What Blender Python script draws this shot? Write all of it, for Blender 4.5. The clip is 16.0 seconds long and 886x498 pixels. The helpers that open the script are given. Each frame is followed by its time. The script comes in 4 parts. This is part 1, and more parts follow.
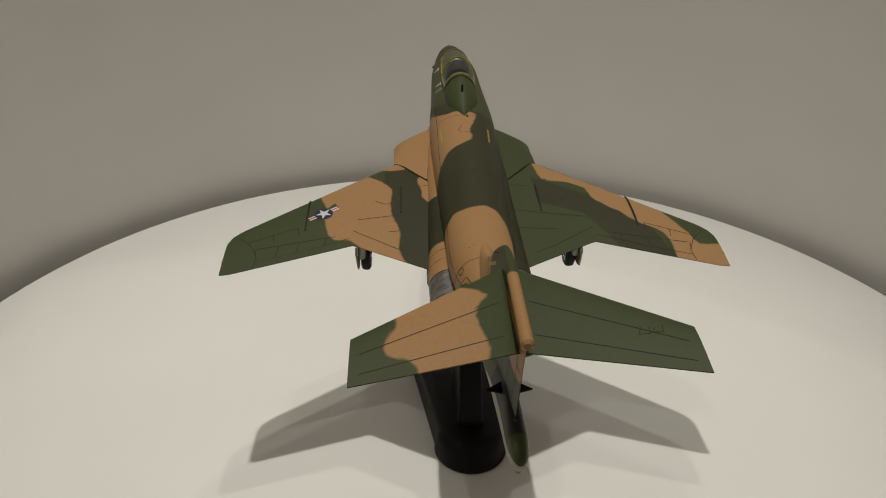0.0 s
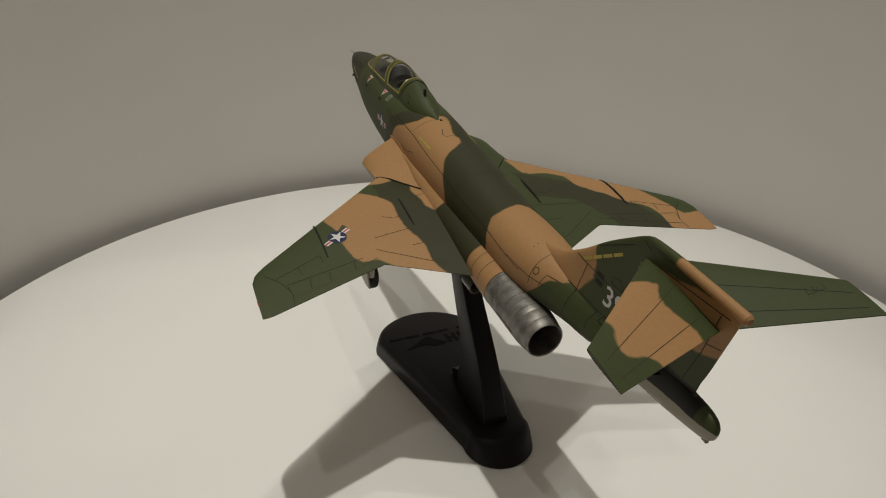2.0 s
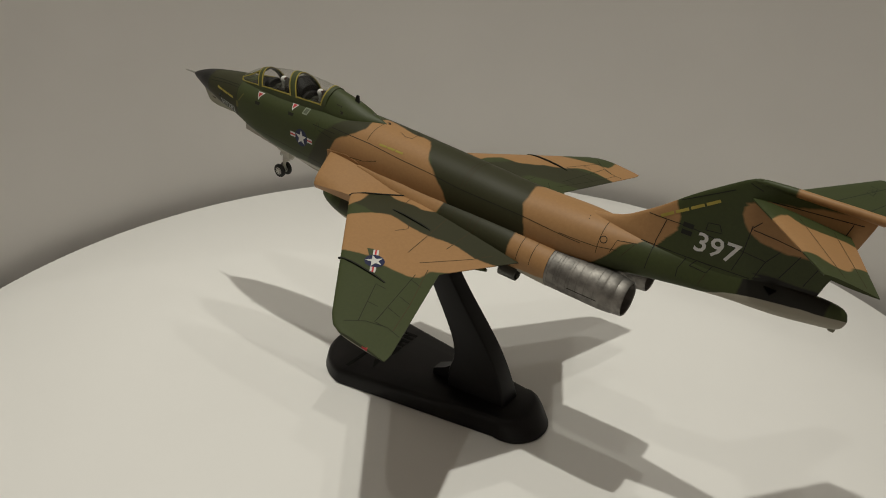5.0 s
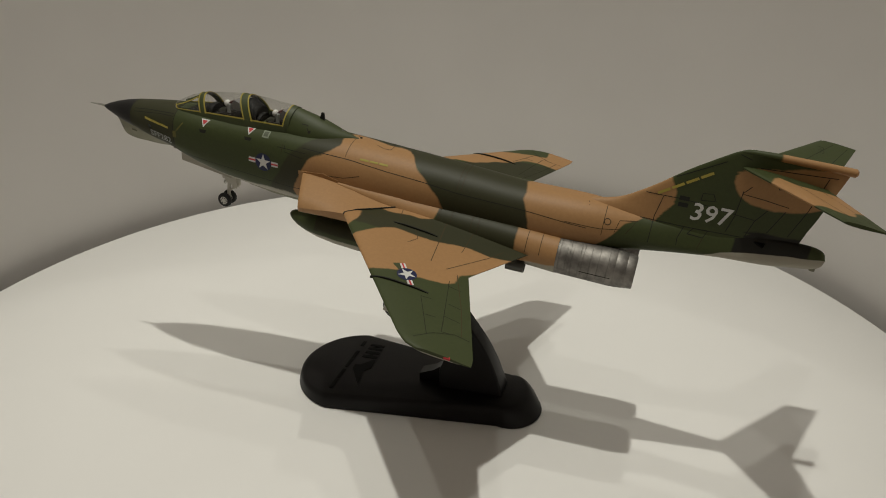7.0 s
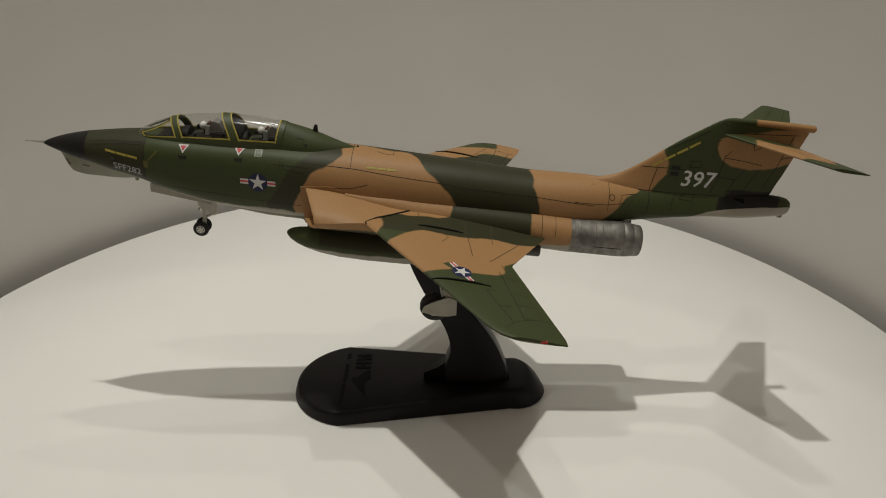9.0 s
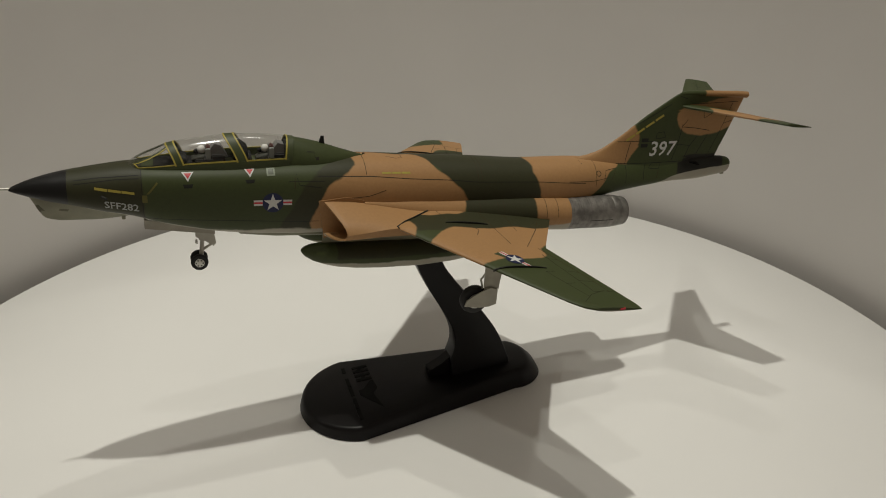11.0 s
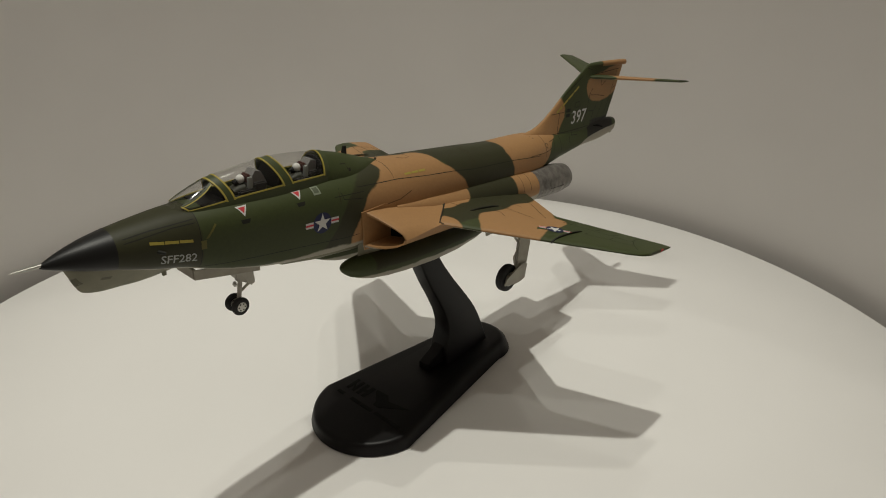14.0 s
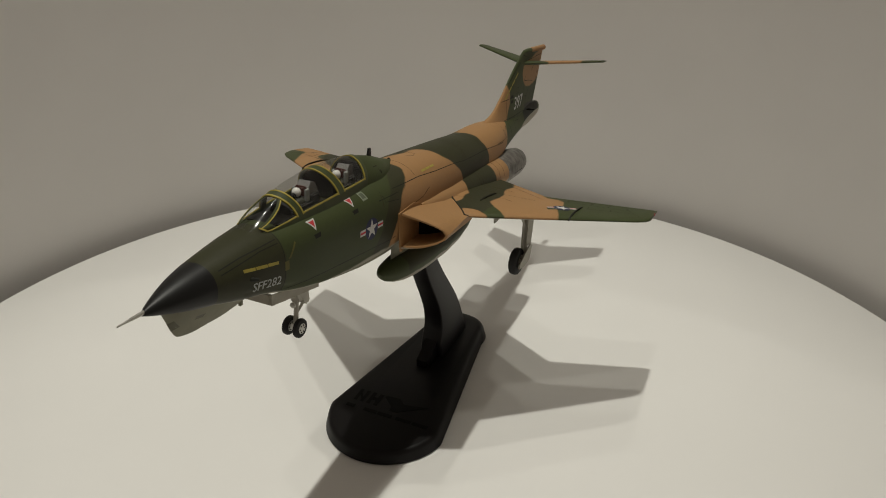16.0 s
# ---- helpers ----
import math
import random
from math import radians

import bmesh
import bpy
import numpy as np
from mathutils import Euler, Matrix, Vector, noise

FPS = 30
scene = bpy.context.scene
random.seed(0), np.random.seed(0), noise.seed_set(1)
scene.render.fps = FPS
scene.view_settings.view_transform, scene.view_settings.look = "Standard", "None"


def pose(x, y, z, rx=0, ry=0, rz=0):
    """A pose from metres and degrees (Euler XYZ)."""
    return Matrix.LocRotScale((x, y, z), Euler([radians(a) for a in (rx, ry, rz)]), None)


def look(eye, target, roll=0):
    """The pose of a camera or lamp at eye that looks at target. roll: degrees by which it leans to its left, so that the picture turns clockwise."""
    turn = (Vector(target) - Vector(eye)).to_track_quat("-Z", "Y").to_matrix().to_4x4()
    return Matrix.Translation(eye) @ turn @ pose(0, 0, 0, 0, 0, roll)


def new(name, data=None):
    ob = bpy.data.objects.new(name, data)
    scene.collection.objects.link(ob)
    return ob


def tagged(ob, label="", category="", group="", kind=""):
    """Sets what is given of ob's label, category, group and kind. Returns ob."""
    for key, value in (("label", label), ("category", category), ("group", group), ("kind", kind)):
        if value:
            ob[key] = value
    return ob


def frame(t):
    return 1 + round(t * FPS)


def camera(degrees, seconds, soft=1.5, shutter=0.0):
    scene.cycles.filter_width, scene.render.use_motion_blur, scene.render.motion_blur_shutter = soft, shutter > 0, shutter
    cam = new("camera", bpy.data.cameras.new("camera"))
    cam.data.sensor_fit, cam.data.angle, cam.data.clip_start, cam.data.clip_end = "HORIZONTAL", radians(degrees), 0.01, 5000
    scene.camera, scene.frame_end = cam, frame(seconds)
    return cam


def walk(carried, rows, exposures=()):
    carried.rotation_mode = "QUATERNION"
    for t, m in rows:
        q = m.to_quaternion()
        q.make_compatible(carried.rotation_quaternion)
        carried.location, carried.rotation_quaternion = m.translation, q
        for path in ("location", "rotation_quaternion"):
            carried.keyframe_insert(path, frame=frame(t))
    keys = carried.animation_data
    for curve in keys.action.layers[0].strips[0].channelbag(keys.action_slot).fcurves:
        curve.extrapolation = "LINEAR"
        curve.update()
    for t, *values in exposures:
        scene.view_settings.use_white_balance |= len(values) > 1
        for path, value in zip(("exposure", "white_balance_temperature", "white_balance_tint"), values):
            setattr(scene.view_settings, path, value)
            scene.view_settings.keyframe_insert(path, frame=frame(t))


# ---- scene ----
# ---- camera ----
cam = camera(61.48, 16.0, soft=1.0)
ROWS = [
    (0.0, -0.004, -0.2617, 0.1964, 0.643, -27.267, 1.14), (0.5, -0.003, -0.2624, 0.1971, 0.663, -27.259, 1.109),
    (1.0, -0.0028, -0.2629, 0.1975, 0.54, -27.243, 1.097), (1.5, -0.0033, -0.263, 0.1979, 0.219, -27.13, 1.094),
    (2.0, -0.0036, -0.2626, 0.1979, -0.201, -27.166, 1.168), (2.5, -0.0046, -0.2616, 0.1972, -0.814, -27.158, 1.209),
    (3.0, -0.006, -0.2604, 0.1965, -1.571, -27.163, 1.168), (3.5, -0.0059, -0.2591, 0.1964, -2.403, -27.151, 1.123),
    (4.0, -0.0059, -0.2586, 0.1965, -2.881, -27.232, 1.074), (6.5, 0.0012, -0.2601, 0.1996, -2.824, -27.176, 0.709),
    (7.0, 0.0042, -0.2602, 0.2002, -2.548, -26.939, 0.691), (7.5, 0.0064, -0.2604, 0.2004, -2.209, -26.824, 0.561),
    (8.0, 0.008, -0.2608, 0.2007, -2.013, -26.621, 0.489), (8.5, 0.0078, -0.2608, 0.2007, -1.806, -26.681, 0.479),
    (9.0, 0.007, -0.2608, 0.2007, -1.738, -26.723, 0.404), (11.5, 0.0009, -0.2616, 0.2003, -2.463, -26.444, 0.243),
    (12.0, -0.0, -0.2614, 0.2004, -2.619, -26.533, 0.362), (12.5, -0.001, -0.2616, 0.2007, -2.806, -26.462, 0.405),
    (13.0, -0.0016, -0.2619, 0.2005, -2.824, -26.423, 0.393), (13.5, -0.0013, -0.262, 0.2, -2.717, -26.453, 0.318),
    (14.0, -0.0, -0.2616, 0.1996, -2.447, -26.465, 0.337), (14.5, 0.0009, -0.2612, 0.1994, -2.147, -26.421, 0.252),
    (15.0, 0.0013, -0.2608, 0.1991, -1.877, -26.437, 0.252), (15.5, 0.0022, -0.2604, 0.1985, -1.727, -26.483, 0.25),
    (16.0, 0.0032, -0.2596, 0.198, -1.474, -26.53, 0.214),
]
walk(cam, [(t, pose(x, y, z, 90 + pitch, 0, yaw) @ pose(0, 0, 0, 0, 0, roll)) for t, x, y, z, yaw, pitch, roll in ROWS],
     exposures=[(0.0, 0.0), (16.0, 0.0)])

# the turntable turns evenly; the stand and the model ride on it
TURN_START, TURN_RATE = -66.567, 9.3745
HEADING = 160.47
MODEL = pose(0.0095, -0.0018, 0.0968, -0.77, -5.06, HEADING)
STAND = pose(0, 0, 0, 0, 0, HEADING) @ pose(0, -0.0022, 0)

# ---- light ----
world = bpy.data.worlds.new("room")
scene.world = world
world.use_nodes = True
world.node_tree.nodes["Background"].inputs[0].default_value = (1.0, 0.845, 0.685, 1)
world.node_tree.nodes["Background"].inputs[1].default_value = 0.165


def spot_lamp(x, y, z, watts, radius):
    data = bpy.data.lights.new("ceiling_spot", "SPOT")
    data.energy, data.shadow_soft_size, data.spot_size, data.spot_blend = watts, radius, radians(23.8), 1.0
    data.color = (0.99, 0.973, 0.866)
    ob = new("ceiling_spot", data)
    ob.matrix_basis = look((x, y, z), (-0.015, 0.02, 0))
    return tagged(ob, kind="structure")


# a row of four ceiling spots, the second nearest to being overhead
spot_lamp(-0.32, -0.56, 2.0, 9.0, 0.02)
spot_lamp(-0.11, -0.075, 2.0, 71.0, 0.02)
spot_lamp(0.06, 0.31, 2.0, 15.5, 0.02)
spot_lamp(0.20, 0.69, 2.0, 7.0, 0.02)


# ---- materials ----
def material(name, rough=0.5, metal=0.0):
    m = bpy.data.materials.new(name)
    m.use_nodes = True
    b = m.node_tree.nodes["Principled BSDF"]
    b.inputs["Roughness"].default_value, b.inputs["Metallic"].default_value = rough, metal
    return m, m.node_tree, b


def link(nt, a, b):
    nt.links.new(a, b)


def noise_node(nt, scale, detail=3.0, rough=0.55):
    co = nt.nodes.new("ShaderNodeTexCoord")
    n = nt.nodes.new("ShaderNodeTexNoise")
    n.inputs["Scale"].default_value, n.inputs["Detail"].default_value, n.inputs["Roughness"].default_value = scale, detail, rough
    link(nt, co.outputs["Object"], n.inputs["Vector"])
    return n


def mix_colour(nt, fac, a, b):
    m = nt.nodes.new("ShaderNodeMix")
    m.data_type = "RGBA"
    for sock, v in ((m.inputs["Factor"], fac), (m.inputs["A"], a), (m.inputs["B"], b)):
        if hasattr(v, "links"):
            link(nt, v, sock)
        else:
            sock.default_value = v if isinstance(v, float) else (*v, 1)
    return m.outputs["Result"]


def ramp(nt, value, lo, hi):
    r = nt.nodes.new("ShaderNodeMapRange")
    r.inputs["From Min"].default_value, r.inputs["From Max"].default_value = lo, hi
    link(nt, value, r.inputs["Value"])
    return r.outputs["Result"]


def bump(nt, b, height, strength, distance):
    n = nt.nodes.new("ShaderNodeBump")
    n.inputs["Strength"].default_value, n.inputs["Distance"].default_value = strength, distance
    link(nt, height, n.inputs["Height"])
    link(nt, n.outputs["Normal"], b.inputs["Normal"])


def plain(name, colour, rough=0.5, metal=0.0, vary=0.15, scale=220.0, gloss=0.4):
    """A paint or plastic with faint mottling and grain."""
    m, nt, b = material(name, rough, metal)
    b.inputs["Specular IOR Level"].default_value = gloss
    n1, n2 = noise_node(nt, scale), noise_node(nt, scale * 14)
    dark = tuple(c * (1 - vary) for c in colour)
    c = mix_colour(nt, ramp(nt, n1.outputs["Fac"], 0.35, 0.65), dark, colour)
    link(nt, c, b.inputs["Base Color"])
    link(nt, ramp(nt, n1.outputs["Fac"], -1.5, 2.5), b.inputs["Coat Roughness"])
    bump(nt, b, n2.outputs["Fac"], 0.12, 0.0001)
    return m


# belly grey, and a near-black for stabiliser shade painted on boom and fin
BELLY, STAB_SHADE = (0.34, 0.32, 0.26), (0.013, 0.0125, 0.0095)
TAN, GREEN, DARK = (0.355, 0.196, 0.083), (0.046, 0.058, 0.019), (0.033, 0.0335, 0.014)


def camouflage():
    """Tan, mid green and dark olive, parted by two distance fields stored on the meshes, with soft sprayed edges."""
    m, nt, b = material("camouflage_paint", 0.5)
    b.inputs["Specular IOR Level"].default_value = 0.27
    n1, n2, n3 = noise_node(nt, 160, 4), noise_node(nt, 900, 2), noise_node(nt, 3500, 2)
    fields = []
    for name in ("tan_field", "dark_field", "belly_field", "shade_field"):
        a = nt.nodes.new("ShaderNodeAttribute")
        a.attribute_name = name
        add = nt.nodes.new("ShaderNodeMath")
        add.operation = "MULTIPLY_ADD"
        link(nt, n1.outputs["Fac"], add.inputs[0])
        add.inputs[1].default_value = 1.9
        link(nt, a.outputs["Fac"], add.inputs[2])
        fields.append(ramp(nt, add.outputs[0], 0.6, 1.3))
    wear = ramp(nt, n2.outputs["Fac"], 0.3, 0.75)
    tan = mix_colour(nt, wear, tuple(c * 0.9 for c in TAN), TAN)
    green = mix_colour(nt, wear, tuple(c * 0.86 for c in GREEN), GREEN)
    dark = mix_colour(nt, wear, tuple(c * 0.86 for c in DARK), DARK)
    c = mix_colour(nt, fields[1], green, dark)
    c = mix_colour(nt, fields[0], c, tan)
    # the stabiliser's shade, put into the paint as near-black
    c = mix_colour(nt, fields[3], c, STAB_SHADE)
    c = mix_colour(nt, fields[2], c, BELLY)
    link(nt, c, b.inputs["Base Color"])
    link(nt, ramp(nt, n2.outputs["Fac"], -4.0, 4.6), b.inputs["Roughness"])
    bump(nt, b, n3.outputs["Fac"], 0.04, 0.0001)
    return m


CAMO = camouflage()
BLACK = plain("radome_black", (0.008, 0.008, 0.008), 0.42, 0, 0.15, 220, 0.3)
GREYBELLY = plain("belly_grey", (0.215, 0.21, 0.145), 0.5)
GREYDOOR = plain("door_grey", (0.36, 0.34, 0.28), 0.5)
CAMERAPANE = plain("camera_window", (0.11, 0.105, 0.065), 0.25)
INSIDE_GREY = plain("window_dark", (0.07, 0.07, 0.06), 0.3)
PLASTIC_GLOSS = plain("black_plastic_mark", (0.003, 0.003, 0.003), 0.5, 0, 0.2, 90, 0.1)
PLASTIC = plain("black_plastic", (0.0052, 0.0042, 0.0044), 0.42, 0, 0.25, 90, 0.2)
RUBBER = plain("tyre_rubber", (0.02, 0.02, 0.02), 0.75)
LINE = plain("panel_line", (0.02, 0.018, 0.012), 0.8)
YELLOW = plain("yellow_marking", (0.38, 0.31, 0.055), 0.5)
WHITE = plain("white_marking", (0.62, 0.62, 0.6), 0.5)
RED = plain("red_marking", (0.55, 0.04, 0.05), 0.5)
BLUE = plain("blue_marking", (0.009, 0.014, 0.06), 0.5)
GREYMARK = plain("grey_marking", (0.4, 0.42, 0.4), 0.5)
STEEL = plain("burnt_steel", (0.27, 0.255, 0.235), 0.54, 0.8, 0.4, 350)
SILVER = plain("silver_metal", (0.55, 0.54, 0.5), 0.35, 0.85)
LIGHTGREY = plain("light_grey_paint", (0.48, 0.46, 0.40), 0.5)
INSIDE = plain("dark_inside", (0.006, 0.006, 0.006), 0.7, 0, 0.15, 220, 0.1)
GREENPAINT = plain("green_paint", GREEN, 0.5)
LINEGREEN = plain("dark_green_line", (0.008, 0.009, 0.005), 0.7)
WINGLINE = plain("wing_panel_line", (0.019, 0.021, 0.009), 0.8)
WINGFAINT = plain("faint_wing_line", (0.062, 0.042, 0.018), 0.8)
STRAP = plain("brown_strap", (0.085, 0.03, 0.024), 0.7)
FAINT = plain("faint_panel_line", (0.042, 0.029, 0.012), 0.8)
GREYGREEN = plain("grey_green_marking", (0.22, 0.25, 0.18), 0.5)
STENCILGREY = plain("stencil_grey", (0.09, 0.105, 0.068), 0.4)
OCHRE = plain("dull_yellow_stencil", (0.11, 0.10, 0.02), 0.6)
COCKPIT = plain("cockpit_grey", (0.05, 0.048, 0.045), 0.6)
HELMET = plain("helmet_white", (0.86, 0.85, 0.82), 0.45)
HEADREST = plain("headrest_grey", (0.22, 0.215, 0.21), 0.55)
SEAT = plain("seat_black", (0.012, 0.012, 0.011), 0.6, 0, 0.15, 220, 0.2)
FIGURE = plain("figure_green", (0.035, 0.036, 0.024), 0.6)
PAPER = plain("white_backdrop_card", (0.72, 0.70, 0.68), 0.85, 0, 0.03, 12)


def glass():
    m, nt, b = material("clear_canopy", 0.06)
    clear, gloss, mix, fres = [nt.nodes.new("ShaderNode" + k) for k in ("BsdfTransparent", "BsdfGlossy", "MixShader", "LayerWeight")]
    clear.inputs["Color"].default_value = (0.93, 0.93, 0.92, 1)
    gloss.inputs["Roughness"].default_value = 0.13
    fres.inputs["Blend"].default_value = 0.5
    curve = nt.nodes.new("ShaderNodeMath")
    curve.operation = "POWER"
    curve.inputs[1].default_value = 3.5
    link(nt, fres.outputs["Facing"], curve.inputs[0])
    scale = nt.nodes.new("ShaderNodeMath")
    scale.operation = "MULTIPLY_ADD"
    scale.inputs[1].default_value, scale.inputs[2].default_value = 0.5, 0.035
    link(nt, curve.outputs[0], scale.inputs[0])
    link(nt, scale.outputs[0], mix.inputs[0])
    link(nt, clear.outputs[0], mix.inputs[1])
    link(nt, gloss.outputs[0], mix.inputs[2])
    link(nt, mix.outputs[0], nt.nodes["Material Output"].inputs["Surface"])
    nt.nodes.remove(b)
    return m


GLASS = glass()


def disc_surface():
    m, nt, b = material("white_turntable", 0.35)
    n1, n2 = noise_node(nt, 9), noise_node(nt, 400)
    link(nt, mix_colour(nt, n1.outputs["Fac"], (0.74, 0.73, 0.71), (0.8, 0.79, 0.77)), b.inputs["Base Color"])
    link(nt, ramp(nt, n1.outputs["Fac"], -2.0, 3.0), b.inputs["Roughness"])
    bump(nt, b, n2.outputs["Fac"], 0.05, 0.0001)
    return m


DISC = disc_surface()

# ---- mesh helpers (millimetres in, metres out) ----
MM = 0.001


def part(name, data, mat, parent=None, label="", smooth=True):
    """Links verts and faces, or a bmesh, as one mesh object under parent."""
    me = bpy.data.meshes.new(name)
    if isinstance(data, bmesh.types.BMesh):
        bmesh.ops.recalc_face_normals(data, faces=data.faces[:])
        data.to_mesh(me)
        data.free()
        me.transform(Matrix.Scale(MM, 4))
    else:
        vs, fs = data
        me.from_pydata([(x * MM, y * MM, z * MM) for x, y, z in vs], [], fs)
        me.update()
        b = bmesh.new()
        b.from_mesh(me)
        bmesh.ops.remove_doubles(b, verts=b.verts[:], dist=1e-7)
        bmesh.ops.recalc_face_normals(b, faces=b.faces[:])
        b.to_mesh(me)
        b.free()
    me.materials.append(mat)
    if smooth:
        me.polygons.foreach_set("use_smooth", [True] * len(me.polygons))
        me.set_sharp_from_angle(angle=radians(38))
    ob = new(name, me)
    ob.parent = parent
    if label:
        ob["label"] = label
    return ob


def loft(rings, cap=True):
    """Closed rings of equal length joined into a skin."""
    vs, fs, n = [], [], len(rings[0])
    for r in rings:
        vs += r
    for i in range(len(rings) - 1):
        for j in range(n):
            a, b = i * n + j, i * n + (j + 1) % n
            fs.append((a, b, b + n, a + n))
    if cap:
        fs.append(tuple(range(n)))
        fs.append(tuple(range((len(rings) - 1) * n, len(rings) * n)))
    return vs, fs


def join(*pieces):
    vs, fs = [], []
    for v, f in pieces:
        o = len(vs)
        vs += v
        fs += [tuple(i + o for i in q) for q in f]
    return vs, fs


def interp(table, x):
    """A smooth row of a table keyed by its first column (falling), by Catmull-Rom."""
    t = sorted(table)
    if x <= t[0][0]:
        return t[0][1:]
    if x >= t[-1][0]:
        return t[-1][1:]
    k = max(i for i in range(len(t) - 1) if t[i][0] <= x)
    p = [t[max(k - 1, 0)], t[k], t[k + 1], t[min(k + 2, len(t) - 1)]]
    u = (x - p[1][0]) / (p[2][0] - p[1][0])
    out = []
    for c in range(1, len(p[0])):
        h = p[2][0] - p[1][0]
        m1 = (p[2][c] - p[0][c]) / (p[2][0] - p[0][0]) * h
        m2 = (p[3][c] - p[1][c]) / (p[3][0] - p[1][0]) * h
        out.append((2 * u**3 - 3 * u**2 + 1) * p[1][c] + (u**3 - 2 * u**2 + u) * m1 + (3 * u**2 - 2 * u**3) * p[2][c] + (u**3 - u**2) * m2)
    return out


def oval(x, yc, zc, w, up, down, n=64, power=2.3):
    ring = []
    for k in range(n):
        a = 2 * math.pi * k / n
        s, c = math.sin(a), math.cos(a)
        y = w * math.copysign(abs(s) ** (2 / power), s)
        z = (up if c > 0 else down) * math.copysign(abs(c) ** (2 / power), c)
        ring.append((x, yc + y, zc + z))
    return ring


def box(x0, x1, y0, y1, z0, z1, bevel=0.0):
    b = bmesh.new()
    bmesh.ops.create_cube(b, size=1, matrix=Matrix.Translation(((x0 + x1) / 2, (y0 + y1) / 2, (z0 + z1) / 2)) @ Matrix.Diagonal((abs(x1 - x0), abs(y1 - y0), abs(z1 - z0), 1)))
    if bevel:
        bmesh.ops.bevel(b, geom=b.edges[:], offset=bevel, segments=2, affect="EDGES")
    b.verts.ensure_lookup_table()
    b.verts.index_update()
    out = [tuple(v.co) for v in b.verts], [tuple(v.index for v in f.verts) for f in b.faces]
    b.free()
    return out


def tube(a, b, r0, r1=None, n=16):
    """A rod from a to b."""
    a, b = Vector(a), Vector(b)
    r1 = r0 if r1 is None else r1
    q = (b - a).to_track_quat("Z", "Y")
    rings = []
    for p, r in ((a, r0), (b, r1)):
        rings.append([tuple(p + q @ Vector((r * math.cos(2 * math.pi * k / n), r * math.sin(2 * math.pi * k / n), 0))) for k in range(n)])
    return loft(rings)


def lathe(profile, centre, axis, n=32):
    """Rings (distance along axis, radius) about an axis through centre."""
    q = Vector(axis).to_track_quat("Z", "Y")
    c = Vector(centre)
    return loft([[tuple(c + q @ Vector((r * math.cos(2 * math.pi * k / n), r * math.sin(2 * math.pi * k / n), d))) for k in range(n)] for d, r in profile])


def plate(outline, thickness, place=lambda u, v, w: (u, v, w)):
    """A flat outline with thickness; place maps its plane into the model."""
    n = len(outline)
    vs = [place(u, v, 0) for u, v in outline] + [place(u, v, thickness) for u, v in outline]
    return vs, [tuple(range(n)), tuple(range(n, 2 * n))] + [(i, (i + 1) % n, n + (i + 1) % n, n + i) for i in range(n)]


def field(poly, x, y):
    """Signed distance to a polygon, positive inside."""
    best, inside, n = 1e9, False, len(poly)
    for i in range(n):
        (x0, y0), (x1, y1) = poly[i], poly[(i + 1) % n]
        dx, dy = x1 - x0, y1 - y0
        u = max(0, min(1, ((x - x0) * dx + (y - y0) * dy) / (dx * dx + dy * dy + 1e-9)))
        best = min(best, math.hypot(x - x0 - u * dx, y - y0 - u * dy))
        if (y0 > y) != (y1 > y) and x < x0 + (y - y0) / (y1 - y0) * dx:
            inside = not inside
    return best if inside else -best


def paint(ob, tan, dark, belly=lambda x, y, z: -9.0, shade=lambda x, y, z: -9.0):
    """Stores the paint fields and the painted-shade field; each takes millimetres and gives a signed distance."""
    for name, fn in (("tan_field", tan), ("dark_field", dark), ("belly_field", belly), ("shade_field", shade)):
        at = ob.data.attributes.new(name, "FLOAT", "POINT")
        at.data.foreach_set("value", [fn(*(c / MM for c in v.co)) for v in ob.data.vertices])


NEVER = lambda x, y, z: -9.0
ALWAYS = lambda x, y, z: 9.0

# ---- the setting ----
def build_setting():
    # round white turntable
    prof = [(-8, 60), (-14, 200), (-14, 232), (-12.5, 235.5), (-2.0, 237.2), (-0.5, 236.9), (0, 236.2), (0, 120), (0, 0.5)]
    t = new("turntable")
    part("top", lathe(prof, (0, 0, 0), (0, 0, 1), 160), DISC, t)
    part("hub", lathe([(-40, 55), (-38, 60), (-8, 60)], (0, 0, 0), (0, 0, 1), 48), DISC, t)
    tagged(t, "round white turntable disc with a smooth satin top", "turntable")
    # curved card round the back, and the table under it
    rings, n = [], 96
    for k in range(n + 1):
        a = radians(-20 + 220 * k / n)
        c, s = math.cos(a), math.sin(a)
        rings.append([(3.4 + r * c, -5.7 + r * s, z) for r, z in ((WALL_R, -40), (WALL_R + 3, -40), (WALL_R + 3, 420), (WALL_R, 420))])
    w = part("wall_backdrop", loft(rings), PAPER)
    tagged(w, "curved plain white card backdrop standing behind the turntable", "backdrop", kind="structure")
    g = part("table_top", box(-900, 900, -900, 900, -70, -40), PAPER, smooth=False)
    tagged(g, "plain pale table top under the turntable", "table", kind="structure")
    return t


WALL_R = 249


# ---- the stand ----
def rounded_outline(inset, n=28):
    pts = []
    r1, r2, c1, c2 = 25.5 - inset, 13.5 - inset, 23.0, -45.8
    g = math.acos((r1 - r2) / (c1 - c2))
    for k in range(n + 1):
        a = -g + 2 * g * k / n
        pts.append((c1 + r1 * math.cos(a), r1 * math.sin(a)))
    for k in range(n + 1):
        a = g + (2 * math.pi - 2 * g) * k / n
        pts.append((c2 + r2 * math.cos(a), r2 * math.sin(a)))
    return pts


